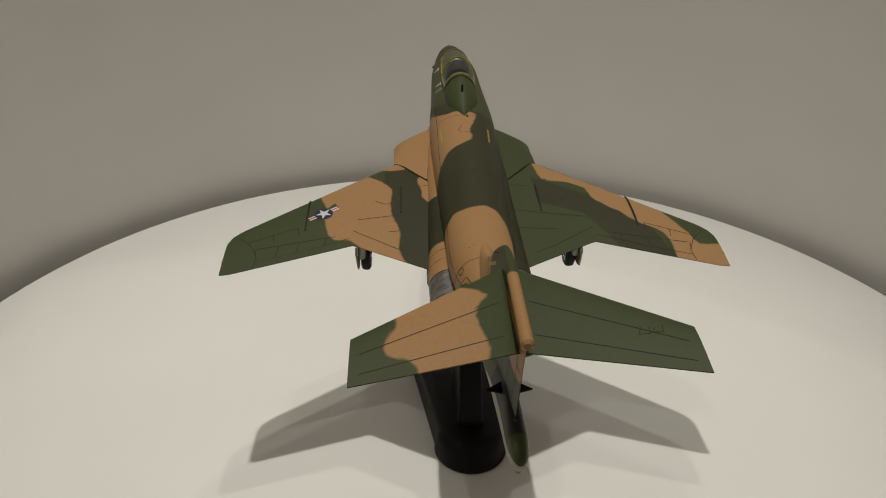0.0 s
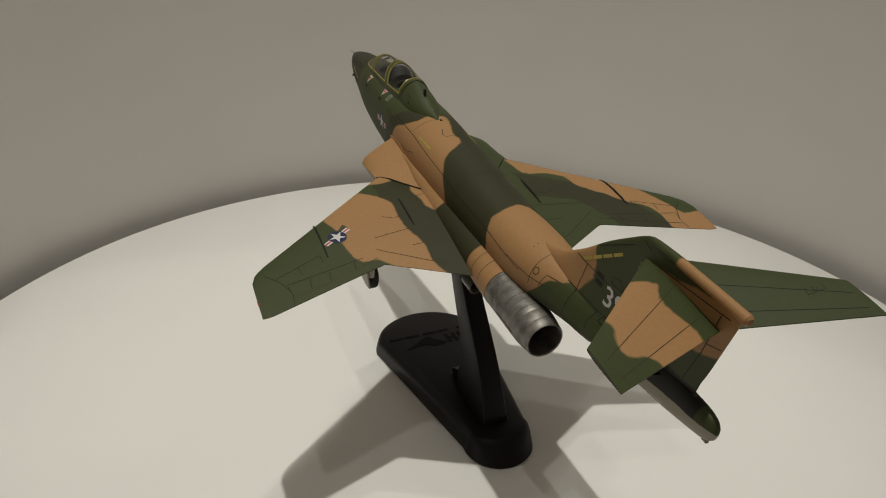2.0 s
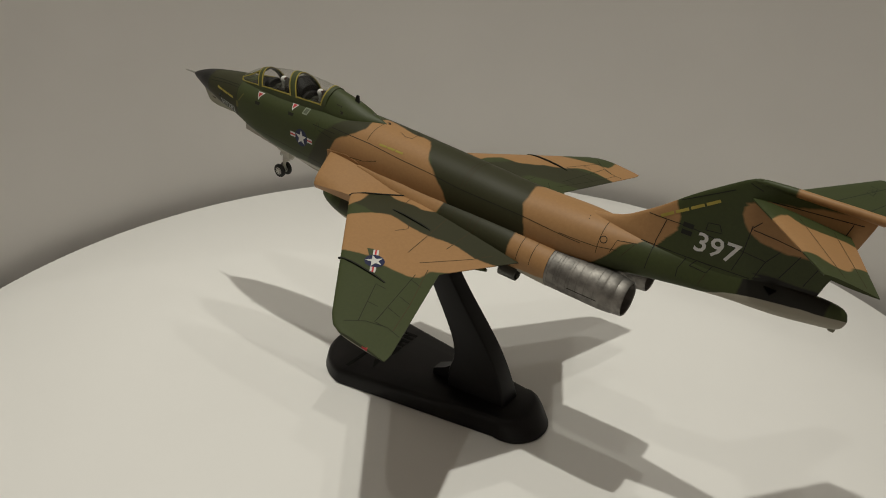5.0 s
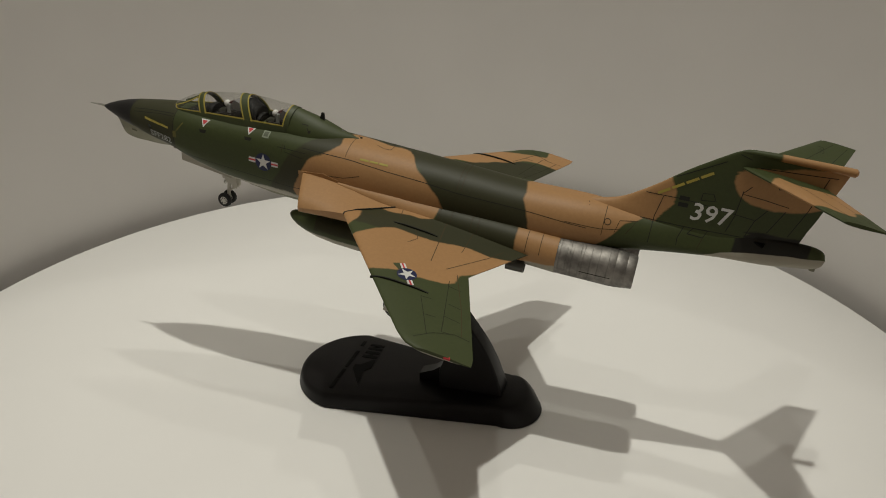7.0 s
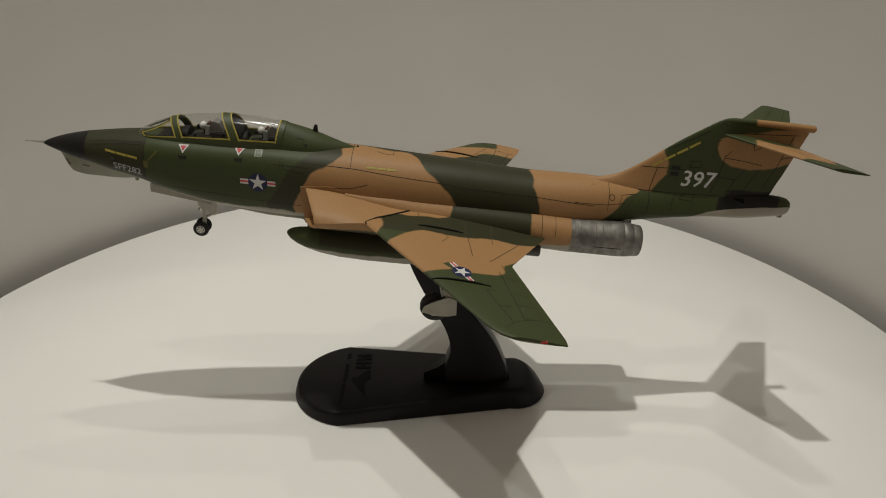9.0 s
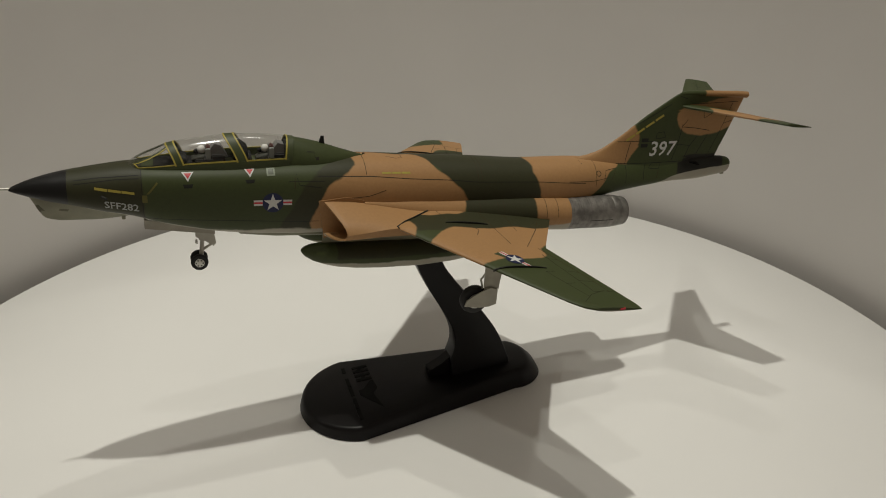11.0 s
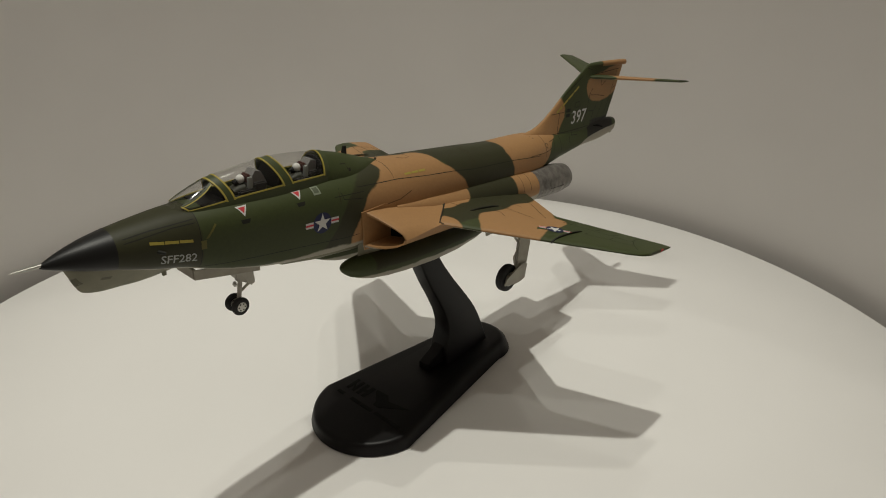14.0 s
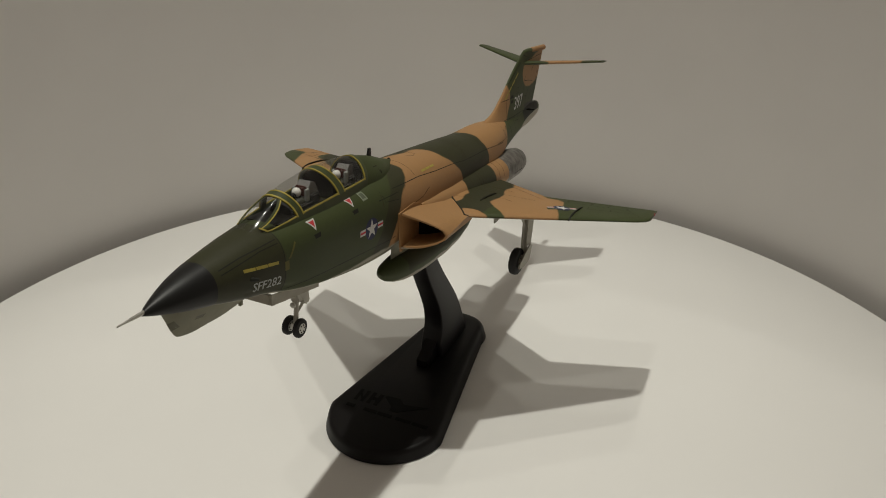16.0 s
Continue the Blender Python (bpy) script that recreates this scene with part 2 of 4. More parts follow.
def build_stand():
    st = new("display_stand")
    # tear-drop base, a wide round front and a narrow round back, a little thicker towards the back
    rise = lambda u: 5.6 + 3.4 * (40 - u) / 85
    rings = []
    for f, i in ((0.003, 0.5), (0.09, 0.0), (0.66, 0.8), (0.86, 1.2), (0.96, 1.9), (1.0, 2.9)):
        # the narrow end slopes in towards the top
        rings.append([(u + 5.0 * f * f * max(0.0, min(1.0, (-44 - u) / 14)), v, f * rise(u)) for u, v in rounded_outline(i)])
    base = part("base", loft(rings), PLASTIC, st, "black plastic tear-drop base")
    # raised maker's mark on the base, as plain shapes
    top = lambda u, v, w: (u, v, rise(u) - 0.25 + w)
    for v0, v1 in ((19.0, 12.4), (11.8, 5.0), (3.2, -3.0), (-3.6, -9.4), (-13.6, -17.4)):
        part("raised_bar", plate([(26.0, v0), (27.6, v0), (27.6, v1), (26.0, v1)], 0.45, top), PLASTIC_GLOSS, base, smooth=False)
    for q in ([(16.4, 14.6), (23.8, 3.4), (23.8, 0.6), (21.6, 0.2), (17.4, -4.8), (16.2, -4.4), (15.8, 1.4), (18.4, 4.4)],
              [(23.2, -5.6), (23.2, -7.4), (16.4, -7.4), (16.4, -5.6)], [(23.2, -9.0), (23.2, -10.6), (16.4, -10.6), (16.4, -9.0)], [(20.6, -7.4), (20.6, -9.0), (19.0, -9.0), (19.0, -7.4)],
              [(23.2, -12.0), (23.2, -13.4), (16.4, -13.4), (16.4, -12.0)], [(22.2, -13.4), (19.6, -15.0), (18.2, -15.0), (20.6, -13.4)], [(23.2, -15.0), (23.2, -16.4), (16.4, -16.4), (16.4, -15.0)]):
        part("raised_mark", plate(q, 0.45, top), PLASTIC_GLOSS, base, smooth=False)
    # curved arm, flat sided, with a spur at its foot
    arm = [(7.0, -30, 13.7, 5.5), (8.5, -30, 13.6, 5.4), (11.5, -29.6, 13.3, 5.0), (15, -28.9, 12.8, 4.7), (22, -28.6, 10.4, 4.4), (30, -26, 8.8, 4.2), (40, -20.3, 7.5, 4.0), (50, -14, 6.5, 3.8), (62, -7.7, 5.4, 3.7), (80, -2.5, 5.4, 3.7)]
    rings = []
    for k in range(36):
        z = 7.0 + (80 - 7.0) * k / 35
        u, lu, lv = interp(arm, z)
        ring = []
        for cu, cv, a0 in ((1, 1, 0), (-1, 1, 90), (-1, -1, 180), (1, -1, 270)):
            for j in range(4):
                a = radians(a0 + 30 * j)
                ring.append((u + cu * (lu - 0.8) + 0.8 * math.cos(a), cv * (lv - 0.8) + 0.8 * math.sin(a), z))
        rings.append(ring)
    part("arm", loft(rings), PLASTIC, st, "curved flat-sided black plastic arm")
    part("arm_spur", loft([[(u, v * q, z) for u, z in ((-22, 7), (-22, 23), (-18, 17.5), (-13, 13.4), (-7, 10.6), (-7, 7))] for q in (-1, 1) for v in (2.6,)]), PLASTIC, st)
    tagged(st, "black plastic display stand with curved arm on the turntable", "display stand")
    return st


# ---- the model aircraft ----
BODY = [(125, 2.8, 6.4, 5.5, 5.4), (116, 2.0, 8.1, 7.65, 7.0), (107, 1.5, 9.2, 9.1, 8.4), (93, 0.3, 10.6, 10.2, 11.2), (78, -0.8, 11.2, 11.4, 13.2),
        (60, -1.5, 12, 12.4, 14.3), (45, -2, 13, 13.3, 14.8), (32, -2.5, 13.3, 14.0, 14.8), (6, -3, 12.5, 13.4, 14), (-20, -3, 11.6, 12, 13),
        (-36, -3, 11, 11, 12), (-61, -1.5, 10, 9.5, 8.5), (-81, -0.2, 7.6, 6.6, 6.0), (-103, 1.0, 4.7, 5.1, 4.2), (-120, 1.8, 3.1, 5.4, 4.4),
        (-131, 2.3, 2.5, 4.9, 3.5), (-135.2, 2.6, 2.0, 4.0, 3.0), (-137.2, 2.9, 1.3, 2.4, 2.1), (-137.9, 3.0, 0.4, 0.4, 0.4)]
SQUARE = [(125, 2.6), (107, 2.6), (97, 3.0), (60, 3.0), (45, 2.6), (30, 2.3), (-60, 2.3), (-82, 2.4), (-103, 3.0), (-118, 3.0), (-130, 2.3), (-138, 2.2)]  # how square the section is
PINCH = [(125, 0.0), (-45, 0.0), (-62, 0.04), (-81, 0.34), (-103, 0.6), (-118, 0.5), (-127, 0.22), (-134, 0.0), (-138, 0.0)]  # how much narrower its top is


def body_ring(x):
    zc, w, up, down = interp(BODY, x)
    k = interp(PINCH, x)[0]
    ring = []
    low = oval(x, 0, zc, w, up, down, power=interp(SQUARE, x)[0])
    # the nose is rounder above than below
    high = oval(x, 0, zc, w, up, down, power=interp([(125, 2.0), (107, 2.3), (97, 3.0), (96, 3.0)], x)[0]) if x > 97 else low
    for px, py, pz in [a if a[2] >= zc else b for a, b in zip(high, low)]:
        t = (pz - zc + down) / (up + down)
        ring.append((px, py * (1 - k * t), pz))
    return ring


def girth(x, y, z):
    """Degrees round the body from the spine, left positive."""
    zc, w, up, down = interp(BODY, x)
    return math.degrees(math.atan2(y / w, (z - zc) / (up if z > zc else down)))


TAN_FRONT = [(27, -18), (31, -20), (33, -2), (33, 6), (32, 29), (37, 49), (43, 64), (45, 82), (49, 118), (46, 180), (-15, 180), (-11, 95), (-8, 74), (-2, 53), (2.5, 35), (5, 10), (6.5, 2), (8, -7), (11, -8), (14, -5), (18, -6), (22, -12)]
TAN_REAR = [(-37, -6), (-38, 20), (-38, 45), (-40, 65), (-42, 100), (-64, 125), (-69, 98), (-73, 56), (-79, 24), (-79, -40), (-62, -55), (-46, -47), (-39, -29)]
DARK_MID = [(33, -20), (33, -180), (-50, -180), (-58, -60), (-40, -10), (-44, 100), (-44, 180), (-5, 180), (0, 40), (10, 0)]

DARK_FRONT = [(33, -20), (36, 7), (46, 42), (51, 65), (54.6, 93), (60, 130), (30, 130), (28, -20)]


def body_tan(x, y, z):
    s = girth(x, y, z)
    return max(field([(a, b * 0.2) for a, b in TAN_FRONT], x, s * 0.2), field([(a, b * 0.2) for a, b in TAN_REAR], x, s * 0.2))


def body_dark(x, y, z):
    if x > 90:
        return x - 102.6
    s = girth(x, y, z) * 0.2
    return max(field([(a, b * 0.2) for a, b in DARK_MID], x, s), field([(a, b * 0.2) for a, b in DARK_FRONT], x, s))


def body_belly(x, y, z):
    edge = float(np.interp(x, [-138, -126, -116, -106, -98, -80, -60, 40, 60, 80, 125], [74, 80, 92, 112, 146, 150, 124, 128, 128, 138, 142]))
    return (abs(girth(x, y, z)) - edge) * 0.2


# wings: leading and trailing edge of one half, by distance from the centre line
LE = [(9, 9.0), (20, 16.0), (24, 20.5), (27, 21.4), (78.5, -19.6), (81.5, -22.8), (82.8, -26.5)]
TE = [(9, -49), (16.3, -43.6), (40.8, -29.6), (80.5, -43.0), (82.8, -43.0)]
WING_TAN_L = [(0, 54.2), (14.5, 39.6), (8.0, 33.4), (3.5, 28.4), (-1.0, 27.8), (-12.4, 28.8), (-19.5, 26.6), (-24, 24.8), (-31.8, 25.6), (-41, 23.0), (-40, 30), (-27, 42), (-27, 47.2), (-25, 48.9), (-16.1, 51.6), (-9, 50.5), (-5.8, 52.5)]
WING_TAN_L2 = [(14, 10), (12.4, 17.4), (5.1, 18.9), (-0.5, 17.2), (-5.2, 17.0), (-8, 15.0), (-12, 9)]
WING_TAN_L3 = [(27, 32), (25, 24), (16.4, 22.6), (15.2, 26.0), (15.0, 29.0), (17.0, 33.4)]
WING_TAN_R = [(24, -25.7), (17, -31), (9.6, -41), (-1.5, -60.5), (-12.5, -68.5), (-20.7, -71.2), (-25.8, -73.9), (-31.4, -75.3), (-32.7, -87), (-46, -87), (-40.6, -66.5), (-30.7, -67.0), (-24.1, -65.1), (-19.6, -58.3), (-11.7, -51.1), (-6.2, -45.1), (1.5, -43.6), (5.5, -37.9), (6.7, -27.3)]
STAB_TAN = [(-119.0, 24.8), (-108, 13.2), (-112.5, 12.6), (-114.6, 6.0), (-116.4, 5.8), (-119.8, 8.6), (-124, 8.6), (-129.9, 6.2), (-138, 7.4), (-145, 19.5), (-140.1, 20.0), (-136.6, 20.8), (-134.9, 23.0), (-134.4, 26.4), (-132.4, 27.0), (-129.6, 26.4), (-126.0, 24.8)]
FIN_TAN = [(-55, -5), (-55, 30), (-83.0, 30), (-84.6, 22), (-87.4, 17.0), (-87.6, 12.4), (-83.5, 8.0), (-80, -5)]
FIN_PATCH = [(-103.6, 24.4), (-103.6, 28.2), (-107.0, 30.0), (-116.0, 31.0), (-142, 36), (-135, 22), (-131.6, 20.4), (-127.9, 18.5), (-121.9, 17.2), (-116.7, 16.7), (-109.9, 18.0), (-106.1, 20.2)]


def line_at(table, y):
    return float(np.interp(y, [a for a, b in table], [b for a, b in table]))


def wing_z(x, y):
    return -7.5 + 0.085 * x - 0.02 * abs(y)


def wing_tan(x, y, z):
    if y > 0:
        return max(field(p, x, y) for p in (WING_TAN_L, WING_TAN_L2, WING_TAN_L3))
    return field(WING_TAN_R, x, y)


def wing_top(x, y):
    """Height of the upper skin."""
    y = abs(y)
    lead, trail = line_at(LE, y), line_at(TE, y)
    u = max(0.0, min(1.0, (lead - x) / (lead - trail)))
    return wing_z(x, y) + (4.2 - 2.9 * (y - 9) / 73.8) * (2.6 * math.sqrt(u) * (1 - u) * (1 - 0.25 * u)) * 0.5 + 0.12


WING_DARK_R = [(9, -24), (-5, -47), (-18, -60), (-38, -67), (-41, -52), (-26, -46), (-14, -40), (-8, -24)]


def wing_dark(x, y, z):
    return 31 - y if y > 0 else field(WING_DARK_R, x, y)


def aerofoil(y, lead, trail, thick, mid, n=18):
    """A closed section, leading edge first, over and back under; mid gives the height by x."""
    top, low = [], []
    for k in range(n + 1):
        u = 0.5 - 0.5 * math.cos(math.pi * k / n)
        h = thick * (2.6 * math.sqrt(u) * (1 - u) * (1 - 0.25 * u)) * 0.5 + 0.12
        x = lead + (trail - lead) * u
        top.append((x, y, mid(x) + h))
        low.append((x, y, mid(x) - h))
    return top + low[::-1]


# ---- decals and panel lines, laid on a finished skin ----
from mathutils.bvhtree import BVHTree


def skin(*obs):
    """A search tree over meshes, in their shared space, in millimetres."""
    vs, fs = [], []
    for o in obs:
        k = len(vs)
        vs += [v.co / MM for v in o.data.vertices]
        fs += [[i + k for i in p.vertices] for p in o.data.polygons]
    return BVHTree.FromPolygons(vs, fs)


def decal(name, outline, tree, origin, across, up, mat, parent, lift=0.12, cut=1.0, label=""):
    """A flat outline (millimetres) dropped along its normal on the skin."""
    o, a, u = Vector(origin), Vector(across).normalized(), Vector(up).normalized()
    n = a.cross(u).normalized()
    b = bmesh.new()
    polys = outline if isinstance(outline[0][0], (tuple, list)) else [outline]
    for poly in polys:
        b.faces.new([b.verts.new((x, y, 0)) for x, y in poly])
    bmesh.ops.triangulate(b, faces=b.faces[:])
    for _ in range(4):
        long = [e for e in b.edges if e.calc_length() > cut]
        if not long:
            break
        bmesh.ops.subdivide_edges(b, edges=long, cuts=1)
        bmesh.ops.triangulate(b, faces=b.faces[:])
    for v in b.verts:
        p = o + a * v.co.x + u * v.co.y
        hit, nor, _, _ = tree.ray_cast(p + n * 25, -n, 60)
        v.co = hit + n * lift if hit else p
    return part(name, b, mat, parent, label, smooth=False)


def ribbon(name, points, tree, towards, width, mat, parent, lift=0.05, step=1.2):
    """A thin line along points, dropped on the skin in the direction of towards."""
    d = Vector(towards).normalized()
    path = []
    for i in range(len(points) - 1):
        p, q = Vector(points[i]), Vector(points[i + 1])
        m = max(1, int((q - p).length / step))
        path += [p.lerp(q, k / m) for k in range(m)]
    path.append(Vector(points[-1]))
    vs, fs = [], []
    for i, p in enumerate(path):
        t = (path[min(i + 1, len(path) - 1)] - path[max(i - 1, 0)]).normalized()
        side = t.cross(d).normalized() * width / 2
        for q in (p - side, p + side):
            hit, nor, _, _ = tree.ray_cast(q - d * 30, d, 70)
            if not hit:
                return None
            vs.append(tuple(hit - d * lift))
    fs = [(2 * i, 2 * i + 1, 2 * i + 3, 2 * i + 2) for i in range(len(path) - 1)]
    return part(name, (vs, fs), mat, parent, smooth=False)


def hoop(name, x, start, end, tree, width, mat, parent, lift=0.05, yc=0.0, zc=-2.0):
    """A line round a body at x, from one girth angle to another."""
    vs, fs, m = [], [], max(6, int(abs(end - start) / 5))
    for k in range(m + 1):
        a = radians(start + (end - start) * k / m)
        out = Vector((0, math.sin(a), math.cos(a)))
        for dx in (-width / 2, width / 2):
            hit, nor, _, _ = tree.ray_cast(Vector((x + dx, yc, zc)) + out * 40, -out, 60)
            if not hit:
                return None
            vs.append(tuple(hit + out * lift))
    fs = [(2 * i, 2 * i + 1, 2 * i + 3, 2 * i + 2) for i in range(m)]
    return part(name, (vs, fs), mat, parent, smooth=False)


def ring_outline(r, n=28):
    return [(r * math.cos(2 * math.pi * k / n), r * math.sin(2 * math.pi * k / n)) for k in range(n)]


def star_outline(r):
    return [((r if k % 2 == 0 else r * 0.39) * math.sin(math.pi * k / 5), (r if k % 2 == 0 else r * 0.39) * math.cos(math.pi * k / 5)) for k in range(10)]


def rect(x0, x1, y0, y1):
    return [(x0, y0), (x1, y0), (x1, y1), (x0, y1)]


def roundel(tree, origin, across, up, r, parent):
    """A white star on a blue disc with red and white side bars."""
    disc = decal("insignia", ring_outline(r), tree, origin, across, up, BLUE, parent, 0.10, label="blue disc with white star and bars")
    decal("star", star_outline(r * 0.93), tree, origin, across, up, WHITE, disc, 0.17)
    for s in (1, -1):
        a, b = sorted((s * r * 0.98, s * r * 1.82))
        decal("bar", rect(a, b, -r * 0.26, r * 0.30), tree, origin, across, up, WHITE, disc, 0.12)
        decal("stripe", rect(a, b, -r * 0.07, r * 0.11), tree, origin, across, up, RED, disc, 0.18)


def lettering(name, text, size, tree, origin, across, up, mat, parent, lift=0.12):
    """Text in the built-in font, cut to a mesh and dropped on the skin."""
    cu = bpy.data.curves.new(name, "FONT")
    cu.body, cu.size, cu.resolution_u, cu.space_character = text, size, 2, 1.0
    cu.offset = size * 0.011
    tmp = new(name, cu)
    me = bpy.data.meshes.new_from_object(tmp.evaluated_get(bpy.context.evaluated_depsgraph_get()))
    bpy.data.objects.remove(tmp)
    o, a, u = Vector(origin), Vector(across).normalized(), Vector(up).normalized()
    n = a.cross(u).normalized()
    b = bmesh.new()
    b.from_mesh(me)
    bmesh.ops.triangulate(b, faces=b.faces[:])
    for v in b.verts:
        p = o + a * v.co.x + u * v.co.y
        hit, nor, _, _ = tree.ray_cast(p + n * 25, -n, 60)
        v.co = (hit if hit else p) + n * lift
    return part(name, b, mat, parent, smooth=False)


# ---- parts of the aircraft ----
def build_fuselage(ac):
    rings = []
    xs = [125 - (125 + 137.9) * k / 139 for k in range(140)] + [-135.6, -136.4, -136.8, -137.3, -137.5, -137.7]
    for x in sorted(xs, reverse=True):
        rings.append(body_ring(x))
    f = part("fuselage", loft(rings), CAMO, ac, "tan and green camouflaged fuselage with grey belly")
    # rear boom painted darker, standing for the shade below the stabilisers
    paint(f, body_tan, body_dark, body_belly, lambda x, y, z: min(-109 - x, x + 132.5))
    rad = [(125, 2.8, 6.45, 5.55, 5.45), (131, 2.75, 4.9, 4.3, 4.3), (136, 2.6, 3.2, 2.95, 2.85), (140.4, 2.4, 1.45, 1.4, 1.3), (142.4, 2.3, 0.4, 0.4, 0.4)]
    part("radome", loft([[a if a[2] >= interp(rad, x)[0] else b for a, b in zip(oval(x, 0, *interp(rad, x), power=2.0), oval(x, 0, *interp(rad, x), power=2.6 - 0.6 * (x - 125) / 17.4))] for x in [125 + 17.4 * k / 20 for k in range(21)]]), BLACK, ac, "black nose radome")
    pt = part("pitot_tube", tube((140.6, 0, 2.6), (145.5, 0, 2.5), 0.55, 0.4), SILVER, ac, "thin bare metal nose probe")
    part("probe_tip", tube((145.5, 0, 2.5), (149.2, 0, 2.4), 0.34, 0.2), SILVER, pt)
    # camera fairing under the nose
    chin = [(137.0, 0.4, 0.6, 0.5, 0.5), (135.6, -0.2, 1.3, 1.0, 2.8), (133.8, -0.6, 2.0, 1.6, 6.2), (132.4, -0.8, 2.5, 2.0, 7.2), (128, -1.0, 3.4, 2.0, 7.9), (123, -1.2, 4.4, 2.0, 7.8), (117, -1.5, 4.9, 2.0, 7.6), (111, -2.0, 5.2, 2.0, 6.6), (104, -2.5, 4.5, 2.0, 5.2)]
    ch = part("camera_fairing", loft([[(px, py * (0.10 + 0.90 * min(1, (pz - zc + dn) / dn)), pz) for px, py, pz in oval(x, 0, zc, w, up, dn, n=40, power=4.0)] for x, zc, w, up, dn in [(x, *interp(chin, x)) for x in [137.0 - 33.0 * k / 40 for k in range(41)]]]), GREYBELLY, ac, "grey-green camera fairing under the nose")
    t = skin(ch)
    for s in (1, -1):
        decal("camera_window", [(-1.6, -0.3), (1.0, -0.6), (1.6, 0.3), (-1.2, 0.5)], t, (127.0, s * 3, -4.4), (-s, 0, 0), (0, 0, 1), CAMERAPANE, ch, 0.1)
    decal("camera_window", rect(-1.2, 1.2, -1.3, 1.3), t, (133, 0, -3.4), (0, 1, 0), (0.45, 0, 0.9), CAMERAPANE, ch, 0.1)
    return f


def build_wing(parent, side):
    rings = []
    ys = [9 + (82.8 - 9) * k / 46 for k in range(45)] + [81.6, 82.2, 82.8]
    for y in sorted(ys):
        t = 4.2 - 2.9 * (y - 9) / 73.8
        rings.append(aerofoil(side * y, line_at(LE, y), line_at(TE, y), t, lambda x, yy=y: wing_z(x, yy)))
    w = part("wing", loft(rings), CAMO, parent)
    paint(w, wing_tan, wing_dark, lambda x, y, z: (wing_z(x, y) - 0.35 - z) * 6)
    for y, x0, x1, h, thick in ((24.6, 3.0, -13.4, 0.5, 0.55), (57.3, -2.2, -21.5, 0.5, 0.5)):
        zt = lambda x: wing_top(x, y)
        top = [(x0 + (x1 - x0) * k / 8, zt(x0 + (x1 - x0) * k / 8) + 0.1 + h * min(1, 3 * (k + 0.4) / 8, 4 * (8.4 - k) / 8)) for k in range(9)]
        low = [(x0 + (x1 - x0) * k / 8, zt(x0 + (x1 - x0) * k / 8) - 0.5) for k in range(9)]
        part("wing_fence", plate(top + low[::-1], thick, lambda u, v, q: (u, side * (y + q), v)), LINEGREEN, w, "thin dark wing fence", smooth=False)
    tree = skin(w)
    down = (0, 0, -1)
    P = lambda *pts: [(x, side * y, 0) for x, y in pts]
    for pts in (P((1.9, 22), (4.3, 10.5)), P((-4.7, 24.0), (-7.9, 30.1), (-5.7, 34.1)), P((-12.9, 11.3), (-16.2, 39.9)), P((-22.0, 41.3), (-32.4, 26.6), (-36, 20)),
                P((-23.6, 13.4), (-23.5, 29.0)), P((-24.6, 79.0), (-29.1, 74.7), (-34.9, 72.1), (-39.8, 72.6)), P((-25, 47), (-29.0, 64.0), (-30.8, 72.0)),
                P((-26, 42), (-33.1, 59.7), (-37, 72)), P((-25.5, 50), (-30, 50.5)), P((-28.6, 59), (-33, 59.5)), P((-29.5, 65.5), (-34.5, 66)), P((-2, 57.5), (-18, 77)), P((-20, 60), (-27.5, 76)), P((-20, 60), (-23.5, 59.6)), P((-23.6, 68), (-27.4, 67.4)), P((-30.0, 68), (-31, 73), (-34.6, 72.4)), P((-34, 47), (-35.5, 58), (-33, 59.5)), P((-39.6, 62), (-41, 78))):
        ribbon("panel_line", pts, tree, down, 0.24, WINGLINE if min(abs(q[1]) for q in pts) > 46 or side < 0 else WINGFAINT, w, 0.05)
    if side > 0:
        roundel(tree, (-12.3, 51.9, 0), (0.42, -0.6, 0), (0.82, 0.57, 0), 3.2, w)
        decal("green_border", [(-6, 48.4), (-8, 47.2), (-10.5, 49.2), (-9.0, 50.8)], tree, (0, 0, 0), (1, 0, 0), (0, 1, 0), GREENPAINT, w, 0.06)
    # wing tip lamp and wick marks
    part("tip_lamp", box(-37, -35, side * 82.2, side * 83.0, wing_z(-36, 82) - 0.3, wing_z(-36, 82) + 0.5, 0.15), RED if side > 0 else GREENPAINT, w)
    return w


